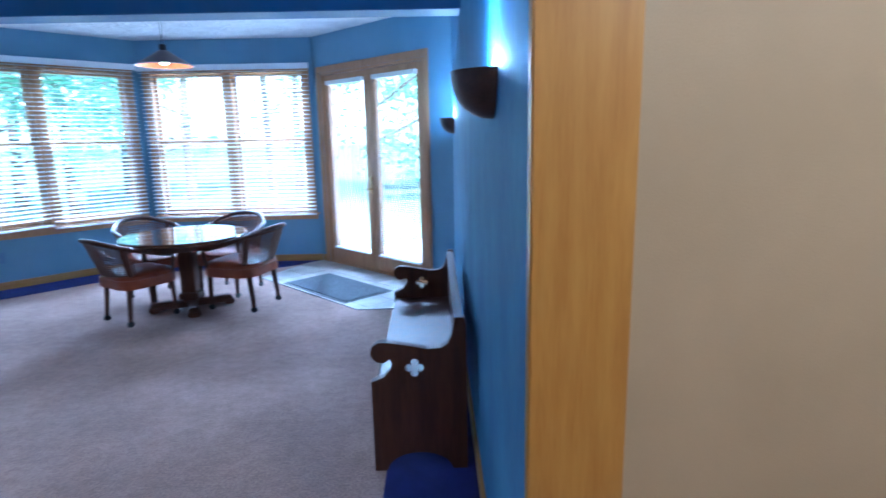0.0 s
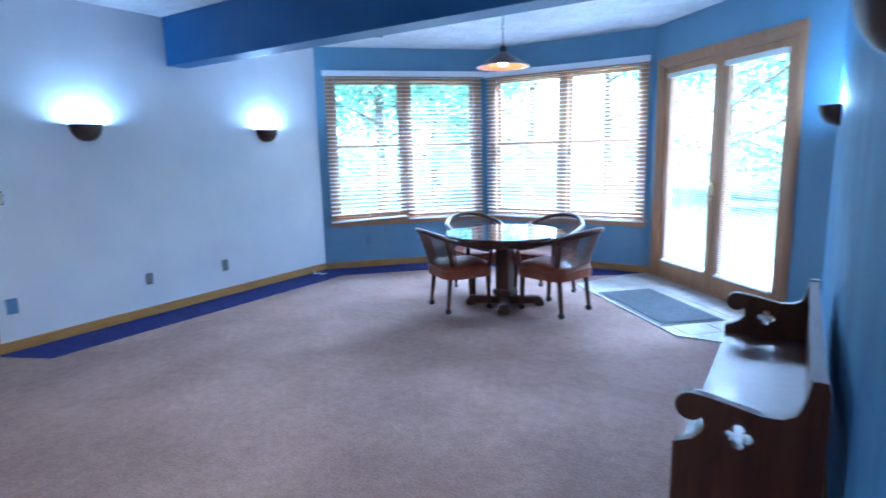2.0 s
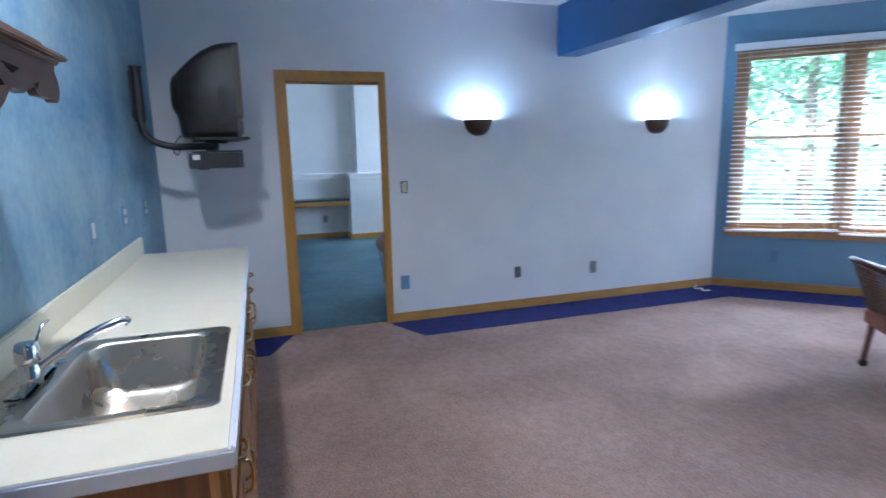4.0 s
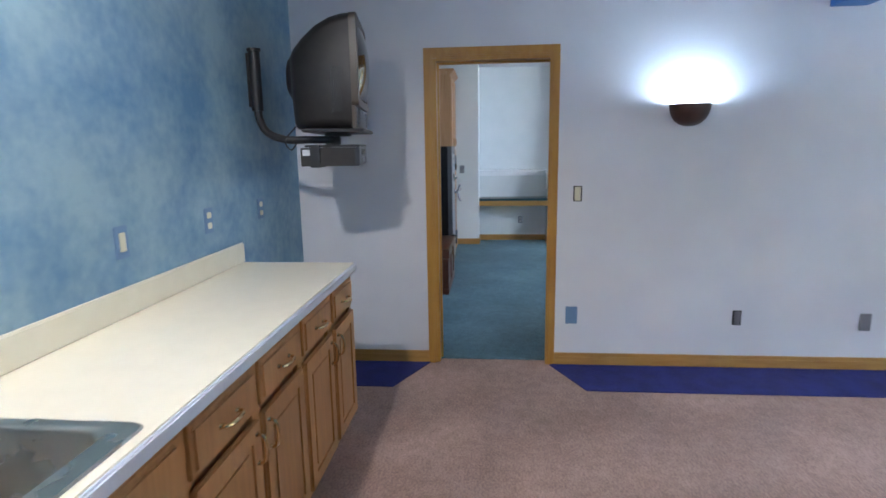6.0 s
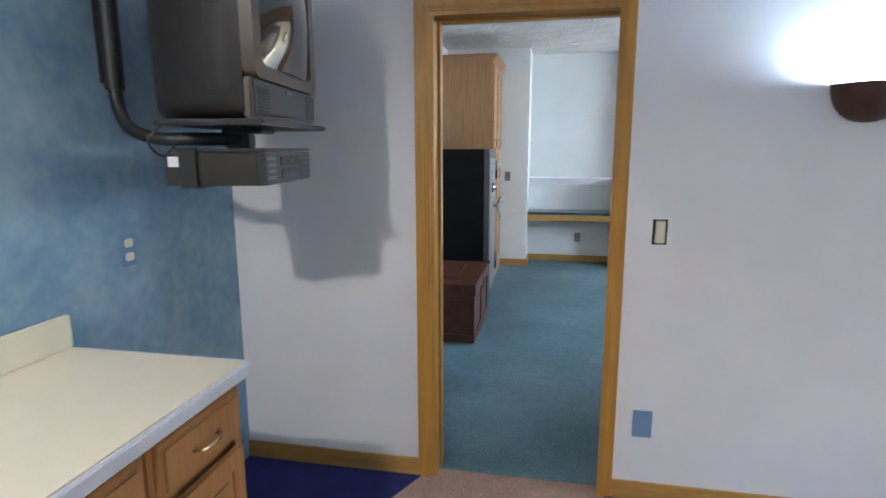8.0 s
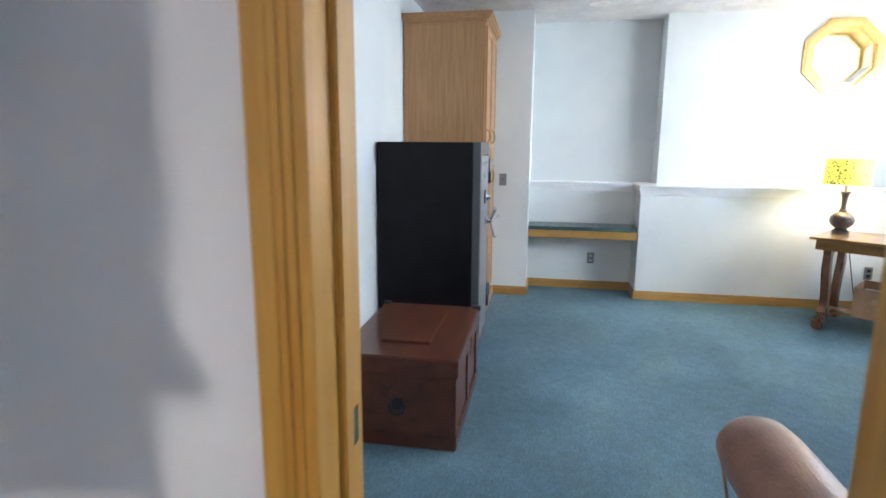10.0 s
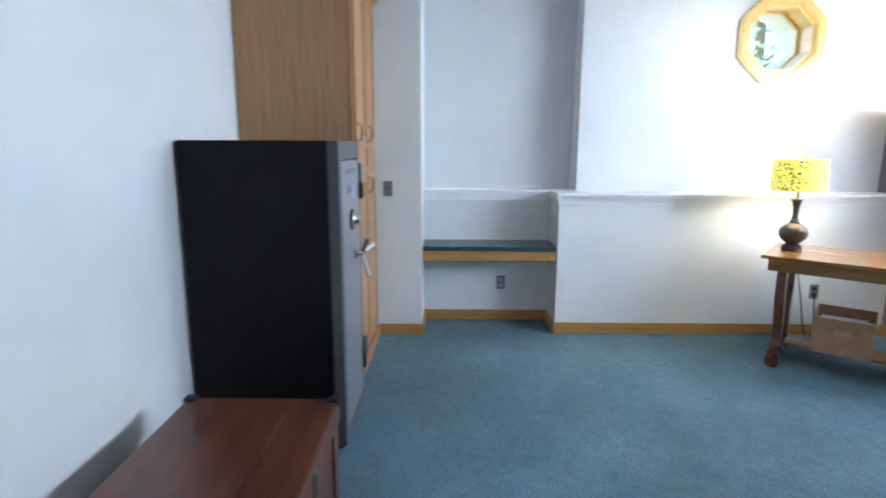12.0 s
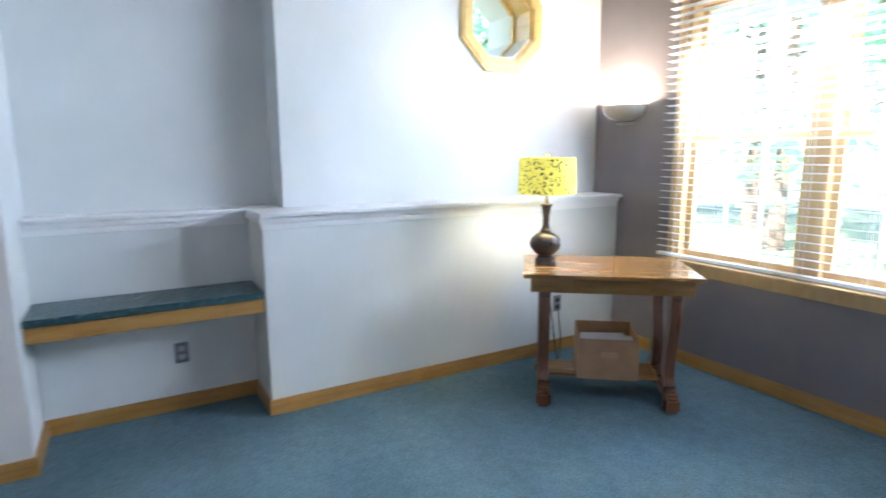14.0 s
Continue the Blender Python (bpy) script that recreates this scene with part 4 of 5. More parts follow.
bmesh.ops.recalc_face_normals(bm, faces=bm.faces[:])
part("rear_shell", bm, TVBODY, o, smooth=True)
bm = plate(bmesh.new(), [rounded(-0.29, 0.29, 0.11, 0.557, 0.035, 4), rounded(-0.235, 0.235, 0.15, 0.50, 0.03, 4)], 0.036, Matrix.Translation((0, 0.20, 0)))
add_box(bm, -0.287, 0.287, 0.195, 0.222, 0.0, 0.112, 0.006)
part("bezel", bm, TVTRIM, o, smooth=True)
bm = bmesh.new()
n = 12
g = [[bm.verts.new((-0.24 + 0.48 * i / n, 0.225 + 0.05 * (1 - (2 * i / n - 1) ** 2) * (1 - 0.6 * (2 * j / n - 1) ** 2), 0.148 + 0.355 * j / n)) for i in range(n + 1)] for j in range(n + 1)]
for j in range(n):
    for i in range(n):
        bm.faces.new((g[j][i], g[j][i + 1], g[j + 1][i + 1], g[j + 1][i]))
part("screen", bm, SCREEN, o, "dark bulging glass screen", smooth=True)
bm = boxes((-0.28, 0.28, 0.221, 0.229, 0.012, 0.105), bevel=0.004)
part("control_panel", bm, TVGREY, o, "blue grey control panel")
bm = bmesh.new()
for k in range(9):
    add_box(bm, -0.275, -0.18, 0.228, 0.232, 0.02 + k * 0.009, 0.024 + k * 0.009)
    add_box(bm, 0.18, 0.275, 0.228, 0.232, 0.02 + k * 0.009, 0.024 + k * 0.009)
tagged(part("speaker_grille", bm, BLACK, o), kind="stuff")
part("badge", boxes((-0.03, 0.03, 0.229, 0.232, 0.085, 0.095)), PLATE, o)
bm = bmesh.new()
for k in range(10):
    add_box(bm, 0.275, 0.2865, 0.10 + 0.006 * k, 0.103 + 0.006 * k, 0.08, 0.30)
part("side_vents", bm, BLACK, o)
t = thing("wall_mount", "black steel television mount with tray on the blue wall", "wall mount", pose(0, 0, 0))
part("wall_plate", boxes((-4.31, -4.27, SOUTH, SOUTH + 0.012, 1.71, 1.99), bevel=0.003), BLACK, t)
part("sleeve", tube(bmesh.new(), [(-4.29, -0.04, 1.69), (-4.29, -0.04, 2.0)], 0.03, 14), BLACK, t, smooth=True)
part("cap", lathe(bmesh.new(), [(0, 2.012), (0.036, 2.012), (0.036, 1.998), (0.0, 1.998)], 14, Matrix.Translation((-4.29, -0.04, 0))), BLACK, t)
part("arm", tube(bmesh.new(), curve_pts([(-4.29, -0.04, 1.72), (-4.285, -0.03, 1.64), (-4.265, 0.02, 1.57), (-4.26, 0.12, 1.535), (-4.29, 0.22, 1.533), (-4.33, 0.31, 1.533), (-4.36, 0.36, 1.533)], 5), 0.021, 12), BLACK, t, smooth=True)
TA = TV @ Matrix.Translation((0, 0, -1.585))
b = part("tray", boxes((-0.325, 0.325, -0.05, 0.262, 1.566, 1.583), (-0.06, 0.06, 0.02, 0.16, 1.55, 1.565), bevel=0.006), BLACK, t)
b.matrix_basis = TA
b = part("lower_tray", boxes((-0.215, 0.215, -0.06, 0.225, 1.492, 1.504), (-0.03, 0.03, 0.02, 0.10, 1.504, 1.55), bevel=0.004), BLACK, t)
b.matrix_basis = TA
b = part("tray_strap", boxes((-0.232, -0.222, -0.03, 0.02, 1.392, 1.504), (0.222, 0.232, -0.03, 0.02, 1.392, 1.504), (-0.232, 0.232, -0.03, 0.02, 1.388, 1.394), (-0.232, 0.232, -0.03, 0.02, 1.498, 1.503)), BLACK, t)
b.matrix_basis = TA
b = part("cable", tube(bmesh.new(), curve_pts([(0.10, -0.12, 1.60), (0.14, -0.17, 1.53), (0.10, -0.15, 1.48), (0.05, -0.12, 1.53)], 6), 0.004, 6), BLACK, t)
b.matrix_basis = TA
v = thing("video_recorder", "dark grey video recorder slung under the television tray", "video recorder", TV @ Matrix.Translation((0, 0, -0.19)))
part("case", boxes((-0.218, 0.218, -0.08, 0.20, 0.0, 0.095), bevel=0.003), TVBODY, v)
part("front_panel", boxes((-0.22, 0.22, 0.20, 0.222, 0.0, 0.096), bevel=0.003), TVGREY, v)
part("cassette_flap", boxes((-0.10, 0.09, 0.222, 0.225, 0.055, 0.085), bevel=0.001), TVBODY, v)
part("display", boxes((-0.09, 0.08, 0.222, 0.224, 0.016, 0.042)), SCREEN, v, "dark glossy display strip")
part("badge", boxes((-0.02, 0.015, 0.225, 0.2265, 0.064, 0.071)), BRASS, v)
bm = bmesh.new()
for k in range(4):
    add_box(bm, 0.135, 0.205, 0.222, 0.2245, 0.016 + 0.019 * k, 0.026 + 0.019 * k, 0.001)
    add_box(bm, -0.205, -0.135, 0.222, 0.2245, 0.016 + 0.019 * k, 0.020 + 0.019 * k, 0.001)
tagged(part("buttons", bm, PLATE, v), kind="stuff")
part("label", boxes((0.2185, 0.2195, -0.07, -0.02, 0.055, 0.085)), PAPER, v, "white paper label")

# ---- pew ----
PY0, PY1 = 1.98, 3.50
PZ = 1.0
outline = [(-0.295, 0.0), (-0.295, 0.44)] + [(-0.27, 0.45), (-0.235, 0.465), (-0.205, 0.50), (-0.20, 0.525)] + arc(-0.245, 0.578, 0.048, -40, -270, 12) + [(-0.20, 0.622), (-0.12, 0.608), (-0.04, 0.592), (0.02, 0.596), (0.052, 0.615), (0.068, 0.65), (0.076, 0.69), (0.085, 0.735), (0.125, 0.735), (0.135, 0.70), (0.135, 0.0), (0.07, 0.0)] + arc(-0.085, 0.0, 0.15, 10, 170, 12) + [(-0.235, 0.0)]
outline = [(x, z * (0.6 if (0 < z < 0.16 and -0.234 < x < 0.065) else 1)) for x, z in outline]
cr = 0.013
cx, cz = -0.10, 0.505
cross = []
for a in (0, 90, 180, 270):
    ca, sa = round(math.cos(radians(a))), round(math.sin(radians(a)))
    for u, w in ((cr, -cr), (cr + 0.012, -cr - 0.006), (0.038, -cr), (0.043, 0.0), (0.038, cr), (cr + 0.012, cr + 0.006)):
        cross.append((cx + u * ca - w * sa, cz + u * sa + w * ca))
o = thing("pew", "dark stained wooden pew with pierced crosses against the blue wall", "bench", pose(0, 0, 0))
for y in (PY0, PY1 - 0.04):
    part("end_panel", plate(bmesh.new(), [outline, cross], 0.04, Matrix.Translation((0, y, 0))), DARKWOOD, o)
part("seat", boxes((-0.285, 0.10, PY0 + 0.04, PY1 - 0.04, 0.375, 0.40), bevel=0.005), DARKWOOD, o)
part("seat_rail", boxes((-0.26, -0.24, PY0 + 0.04, PY1 - 0.04, 0.30, 0.375), bevel=0.003), DARKWOOD, o)
bm = boxes((0.09, 0.115, PY0 + 0.04, PY1 - 0.04, 0.40, 0.70), (0.08, 0.125, PY0 + 0.04, PY1 - 0.04, 0.70, 0.728), bevel=0.005)
part("backrest", bm, DARKWOOD, o)

# ---- round table and chairs ----
TC = (-2.26, 4.65)
o = thing("round_table", "round dark pedestal table with polished top and splayed feet", "table", pose(*TC, 0.006))
part("tabletop", lathe(bmesh.new(), [(0.0, 0.655), (0.52, 0.655), (0.54, 0.665), (0.543, 0.68), (0.535, 0.69), (0.0, 0.69)], 56), TABLETOP, o, "glossy round top", smooth=True)
part("apron", lathe(bmesh.new(), [(0.0, 0.60), (0.44, 0.60), (0.44, 0.655), (0.0, 0.655)], 48), DARKWOOD, o)
part("pedestal", boxes((-0.065, 0.065, -0.065, 0.065, 0.05, 0.60), (-0.085, 0.085, -0.085, 0.085, 0.10, 0.16), bevel=0.008), DARKWOOD, o)
for k in range(4):
    b = part("foot", boxes((0.03, 0.34, -0.045, 0.045, 0.02, 0.085), (0.27, 0.36, -0.055, 0.055, 0.0, 0.06), bevel=0.012), DARKWOOD, o)
    b.matrix_basis = Matrix.Rotation(radians(90 * k + 25), 4, "Z")

SZ = 0.40


def tub_chair():
    c = thing("tub_chair", "dark wooden tub chair with cane back, rust seat and casters", "chair", pose(0, 0, 0), "chairs round the table")
    # y+ is the front
    back = [(0.235 * math.sin(radians(a)), -0.02 - 0.235 * math.cos(radians(a))) for a in range(-70, 71, 14)]
    rail = [(0.215, 0.20, 0.555), (0.25, 0.11, 0.57)]
    top = [(x * 1.18, y * 1.33 - 0.015, 0.735 - 0.115 * (abs(x) / 0.25) ** 2.6) for x, y in back]
    arms = [(-a, b, z) for a, b, z in rail] + top + [(a, b, z) for a, b, z in reversed(rail)]
    part("top_rail", tube(bmesh.new(), curve_pts(arms, 4), 0.019, 8), DARKWOOD, c, smooth=True)
    bm = bmesh.new()
    lo = [(x * 0.93, y * 0.93, SZ - 0.01) for x, y in back]
    cols = [(Vector(a), Vector(b)) for a, b in zip(lo, top)]
    fine = []
    for (a, b), (c2, d) in zip(cols, cols[1:]):
        for k in range(3):
            fine.append((a.lerp(c2, k / 3), b.lerp(d, k / 3)))
    fine.append(cols[-1])
    keep = [f for f in fine if abs(f[0].x) < 0.205]
    for a, b in keep:
        tube(bm, [a.lerp(b, 0.12), b], 0.005, 4)
    rows = 13
    for k in range(rows):
        f = 0.14 + 0.8 * k / rows
        tube(bm, [a.lerp(b, f) for a, b in keep], 0.0055, 4)
    tagged(part("cane_back", bm, CANE, c, "woven cane panel"), kind="stuff")
    for i in (1, -2):
        part("back_post", tube(bmesh.new(), [Vector(lo[i]) * 1.02, Vector(top[i])], 0.018, 6), DARKWOOD, c)
    for s in (-1, 1):
        part("arm_post", tube(bmesh.new(), curve_pts([(s * 0.205, 0.17, SZ - 0.02), (s * 0.215, 0.19, 0.49), (s * 0.215, 0.19, 0.555)], 4), 0.014, 6), DARKWOOD, c, smooth=True)
    bm = bmesh.new()
    pts = rounded(-0.235, 0.235, -0.225, 0.235, 0.12, 5)
    for z0, z1, sc in ((SZ - 0.08, SZ - 0.005, 1.0),):
        a = [bm.verts.new((x * sc, y * sc, z0)) for x, y in pts]
        b = [bm.verts.new((x * sc, y * sc, z1)) for x, y in pts]
        for i in range(len(a)):
            bm.faces.new((a[i], a[(i + 1) % len(a)], b[(i + 1) % len(a)], b[i]))
        bm.faces.new(a[::-1])
        bm.faces.new(b)
    part("seat_frame", bm, SEATRED, c, "rust seat band")
    bm = bmesh.new()
    rs = [(0.97, SZ - 0.005), (0.96, SZ + 0.02), (0.88, SZ + 0.035), (0.6, SZ + 0.042), (0.2, SZ + 0.045)]
    vs = [[bm.verts.new((x * s, y * s, z)) for x, y in pts] for s, z in rs]
    for a, b in zip(vs, vs[1:]):
        for i in range(len(a)):
            bm.faces.new((a[i], a[(i + 1) % len(a)], b[(i + 1) % len(a)], b[i]))
    bm.faces.new(vs[-1])
    part("seat", bm, SEATRED, c, "padded rust leather seat", smooth=True)
    for x, y, ox, oy in ((-0.165, -0.16, -0.008, -0.03), (0.165, -0.16, 0.008, -0.03), (-0.17, 0.185, 0, 0.01), (0.17, 0.185, 0, 0.01)):
        leg = part("leg", tube(bmesh.new(), [(x, y, SZ - 0.05), (x + ox, y + oy, 0.055)], [0.022, 0.015], 8), DARKWOOD, c)
        bm = bmesh.new()
        lathe(bm, [(0.0, -0.009), (0.024, -0.009), (0.026, 0.0), (0.024, 0.009), (0.0, 0.009)], 14, Matrix.Translation((x + ox, y + oy, 0.032)) @ Matrix.Rotation(radians(90), 4, "Y"))
        tube(bm, [(x + ox, y + oy, 0.03), (x + ox, y + oy, 0.065)], 0.008, 6)
        part("caster", bm, BLACK, leg, "black twin caster")
    return c


CH = tub_chair()


def chair_pose(x, y, face):
    return Matrix.Translation((x, y, 0.0)) @ Matrix.Rotation(radians(face), 4, "Z") @ Matrix.Diagonal((1.07, 1.07, 1.02, 1))


CH.matrix_basis = chair_pose(-2.59, 4.38, -33)
for _x, _y, _a in ((-1.78, 4.69, 74), (-2.72, 5.04, -125), (-2.08, 5.18, 168)):
    copy_thing(CH, chair_pose(_x, _y, _a))

# pendant
o = thing("pendant_lamp", "dark cone pendant lamp with copper inside, lit, over the table", "ceiling lamp", pose(-2.33, 4.78, 0.055))
part("shade", lathe(bmesh.new(), [(0.236, 2.115), (0.10, 2.20), (0.05, 2.235), (0.038, 2.24), (0.0, 2.242)], 36), PEWTER, o, smooth=True)
part("shade_lining", lathe(bmesh.new(), [(0.231, 2.114), (0.098, 2.195), (0.045, 2.228), (0.0, 2.23)], 36), COPPER, o, "copper coloured lining", smooth=True)
part("rim", lathe(bmesh.new(), [(0.230, 2.112), (0.238, 2.112), (0.238, 2.118), (0.230, 2.118), (0.230, 2.112)], 36), PAPER, o, "pale rim")
part("bulb", lathe(bmesh.new(), [(0.0, 2.122), (0.025, 2.128), (0.034, 2.145), (0.025, 2.165), (0.0, 2.175)], 16), WARMBULB, o, smooth=True)
part("socket", lathe(bmesh.new(), [(0.0, 2.235), (0.03, 2.235), (0.028, 2.29), (0.0, 2.30)], 16), BLACK, o)
part("cord", tube(bmesh.new(), [(0, 0, 2.29), (0, 0, CEIL - 0.065)], 0.004, 6), BLACK, o)
part("canopy", lathe(bmesh.new(), [(0.0, CEIL - 0.077), (0.045, CEIL - 0.073), (0.058, CEIL - 0.055), (0.0, CEIL - 0.055)], 20), BLACK, o)


def vent(x, y, turn):
    v = thing("ceiling_vent", "white slotted air vent in the ceiling", "vent", pose(x, y, CEIL, 0, 0, turn), "ceiling vents")
    part("frame", plate(bmesh.new(), [[(-0.16, -0.06), (0.16, -0.06), (0.16, 0.06), (-0.16, 0.06)], [(-0.135, -0.038), (0.135, -0.038), (0.135, 0.038), (-0.135, 0.038)]], 0.006, Matrix.Rotation(radians(90), 4, "X")), PLASTER, v)
    bm = bmesh.new()
    for k in range(6):
        add_box(bm, -0.135, 0.135, -0.034 + k * 0.0135, -0.030 + k * 0.0135, -0.006, -0.001)
    part("louvres", bm, PLATE, v)


vent(-4.06, 5.04, 45)
vent(-0.62, 5.40, -45)
for n, (x, y) in enumerate(((-2.55, 0.75), (-9.63, 1.58))):
    o = thing("recessed_light", "white rimmed recessed ceiling light" + (", lit" if n == 0 else ", unlit"), "ceiling lamp", pose(x, y, CEIL))
    part("rim", lathe(bmesh.new(), [(0.055, 0.0), (0.055, -0.006), (0.085, -0.008), (0.09, 0.0)], 28), PLASTER, o, smooth=True)
    part("lens", lathe(bmesh.new(), [(0.0, -0.002), (0.056, -0.002)], 24), CANLIGHT if n == 0 else PLASTER, o)
o = thing("power_cord", "short white cord lying on the navy carpet border", "cable", pose(0, 0, 0))
part("cord", tube(bmesh.new(), curve_pts([(-4.95, 4.86, 0.03), (-4.90, 4.80, 0.012), (-4.86, 4.86, 0.012), (-4.80, 4.80, 0.012), (-4.78, 4.88, 0.012)], 5), 0.006, 6), PAPER, o)

# ---- blue room furniture ----
# chest
o = thing("chest", "red brown wooden chest with raised lid panel and iron handle", "chest", pose(0, 0, 0))
cx0, cx1, cy0, cy1 = -7.67, -6.77, 0.19, 0.785
part("plinth", boxes((cx0, cx1, cy0, cy1, 0.0, 0.07), bevel=0.006), REDWOOD, o)
part("body", boxes((cx0 + 0.012, cx1 - 0.012, cy0 + 0.012, cy1 - 0.012, 0.07, 0.372), bevel=0.004), REDWOOD, o)
for a, b in ((cy0 + 0.004, cy0 + 0.07), (cy1 - 0.07, cy1 - 0.004)):
    part("stile", boxes((cx1 - 0.012, cx1 - 0.002, a, b, 0.07, 0.372), bevel=0.002), REDWOOD, o)
part("rail", boxes((cx1 - 0.012, cx1 - 0.003, cy0 + 0.07, cy1 - 0.07, 0.32, 0.372), bevel=0.002), REDWOOD, o)
for a, b in ((cx0 + 0.004, cx0 + 0.08), (-7.28, -7.20), (cx1 - 0.08, cx1 - 0.004)):
    part("stile", boxes((a, b, cy1 - 0.012, cy1 - 0.002, 0.07, 0.372), bevel=0.002), REDWOOD, o)
lid = part("lid", boxes((cx0 - 0.006, cx1 + 0.006, cy0 - 0.006, cy1 + 0.008, 0.376, 0.47), bevel=0.006), REDWOOD, o)
part("lid_panel", boxes((-7.52, -6.95, 0.36, 0.62, 0.47, 0.485), bevel=0.005), REDWOOD, lid)
for x in (cx0, cx1):
    for y in (cy0, cy1):
        part("corner_cap", boxes((x - 0.035 if x == cx1 else x - 0.012, x + 0.012 if x == cx1 else x + 0.035, y - 0.035 if y == cy1 else y - 0.012, y + 0.014 if y == cy1 else y + 0.035, 0.45, 0.482), bevel=0.005), BLACK, lid, "black iron corner") if not (x == cx1 and y == cy1) else None
bm = lathe(bmesh.new(), [(0.0, 0.0), (0.034, 0.0), (0.03, 0.006), (0.0, 0.008)], 18, Matrix.Translation((cx1 - 0.003, 0.495, 0.225)) @ Matrix.Rotation(radians(90), 4, "Y"))
tube(bm, curve_pts([(cx1 + 0.008, 0.455, 0.235), (cx1 + 0.015, 0.465, 0.19), (cx1 + 0.015, 0.495, 0.178), (cx1 + 0.015, 0.525, 0.19), (cx1 + 0.008, 0.535, 0.235)], 4), 0.006, 8)
part("handle", bm, BLACK, o, "black iron drop handle")
part("hasp", boxes((-7.26, -7.21, cy1 + 0.006, cy1 + 0.014, 0.33, 0.43), bevel=0.003), BRASS, o)

# safe
o = thing("safe", "tall black safe with silver grey door and chrome handle", "safe", pose(0, 0, 0))
sx0, sx1, sy1 = -8.665, -8.09, 0.735
part("body", boxes((sx0, sx1, 0.01, sy1 - 0.05, 0.02, 1.487), bevel=0.006), SAFEBLACK, o)
part("front_frame", plate(bmesh.new(), [[(sx0, 0.02), (sx1, 0.02), (sx1, 1.487), (sx0, 1.487)], [(sx0 + 0.05, 0.08), (sx1 - 0.035, 0.08), (sx1 - 0.035, 1.40), (sx0 + 0.05, 1.40)]], 0.05, Matrix.Translation((0, sy1 - 0.05, 0))), material("dark grey safe frame", (0.09, 0.092, 0.10), rough=0.4), o)
part("foot", boxes((sx0 + 0.01, sx1 - 0.01, 0.03, sy1 - 0.02, 0.0, 0.02)), BLACK, o)
d = part("door", boxes((sx0 + 0.056, sx1 - 0.041, sy1 - 0.045, sy1 + 0.003, 0.086, 1.394), bevel=0.004), SAFEGREY, o, "silver grey enamelled door")
bm = boxes((-8.50, -8.23, sy1 + 0.003, sy1 + 0.0045, 1.348, 1.351), (-8.50, -8.23, sy1 + 0.003, sy1 + 0.0045, 1.340, 1.343), (-8.50, -8.23, sy1 + 0.003, sy1 + 0.0045, 1.332, 1.335))
part("pinstripes", bm, BLACK, d)
part("label", boxes((-8.47, -8.40, sy1 + 0.003, sy1 + 0.0045, 1.20, 1.27)), material("pale blue label", (0.35, 0.5, 0.66), rough=0.5), d, "pale blue sticker")
part("emblem", boxes((-8.38, -8.29, sy1 + 0.003, sy1 + 0.006, 1.235, 1.275), bevel=0.001), PLATE, d)
YR = Matrix.Rotation(radians(-90), 4, "X")
part("dial", lathe(bmesh.new(), [(0.04, 0.0), (0.04, 0.012), (0.03, 0.016), (0.02, 0.03), (0.018, 0.045), (0.0, 0.047)], 24, Matrix.Translation((-8.37, sy1 + 0.003, 1.10)) @ YR), CHROME, d, "chrome combination dial", smooth=True)
part("dial_ring", lathe(bmesh.new(), [(0.052, 0.0), (0.052, 0.008), (0.04, 0.010), (0.0, 0.010)], 24, Matrix.Translation((-8.37, sy1 + 0.003, 1.10)) @ YR), BLACK, d)
bm = lathe(bmesh.new(), [(0.032, 0.0), (0.032, 0.012), (0.02, 0.02), (0.018, 0.05), (0.0, 0.052)], 20, Matrix.Translation((-8.42, sy1 + 0.003, 0.92)) @ YR)
for a in (50, 170, 290):
    e = (0.125 * math.cos(radians(a)), 0.125 * math.sin(radians(a)))
    tube(bm, [(-8.42, sy1 + 0.045, 0.92), (-8.42 + e[0], sy1 + 0.085, 0.92 + e[1])], [0.009, 0.015], 8)
part("handle", bm, CHROME, d, "chrome three-spoke handle", smooth=True)
for z in (0.20, 1.18):
    part("hinge_pin", tube(bmesh.new(), [(sx0 + 0.016, sy1 + 0.014, z + 0.09), (sx0 + 0.016, sy1 + 0.014, z + 0.19)], 0.014, 12), CHROME, o, "chrome hinge pin", smooth=True)
    part("hinge", boxes((sx0 - 0.0, sx0 + 0.03, sy1 - 0.002, sy1 + 0.02, z, z + 0.09), bevel=0.004), BLACK, o)
part("label", boxes((sx0 + 0.003, sx0 + 0.035, sy1 + 0.0205, sy1 + 0.0215, 0.215, 0.25)), material("violet sticker", (0.16, 0.08, 0.5), rough=0.5), o, "small violet sticker")

# pantry cabinet
o = thing("tall_cabinet", "tall oak cabinet with crown moulding and brass pulls behind the safe", "cabinet", pose(0, 0, 0))
kx0, kx1, ky = -9.775, -8.89, 0.665
part("body", boxes((kx0, kx1, 0.01, ky, 0.0, 2.445)), PANTRY, o)
part("face_edge", boxes((kx1 - 0.03, kx1 + 0.004, ky - 0.012, ky + 0.002, 0, 2.445), bevel=0.002), PANTRY, o)
bm = bmesh.new()
for k, (e, z) in enumerate(((0.012, 2.41), (0.03, 2.43), (0.048, 2.447), (0.058, 2.465))):
    add_box(bm, kx0, kx1 + e, 0.01, ky + e, z, z + 0.021, 0.003)
part("crown", bm, PANTRY, o)
part("base_board", boxes((kx0, kx1 + 0.004, ky, ky + 0.03, 0, 0.09), bevel=0.004), PANTRY, o)
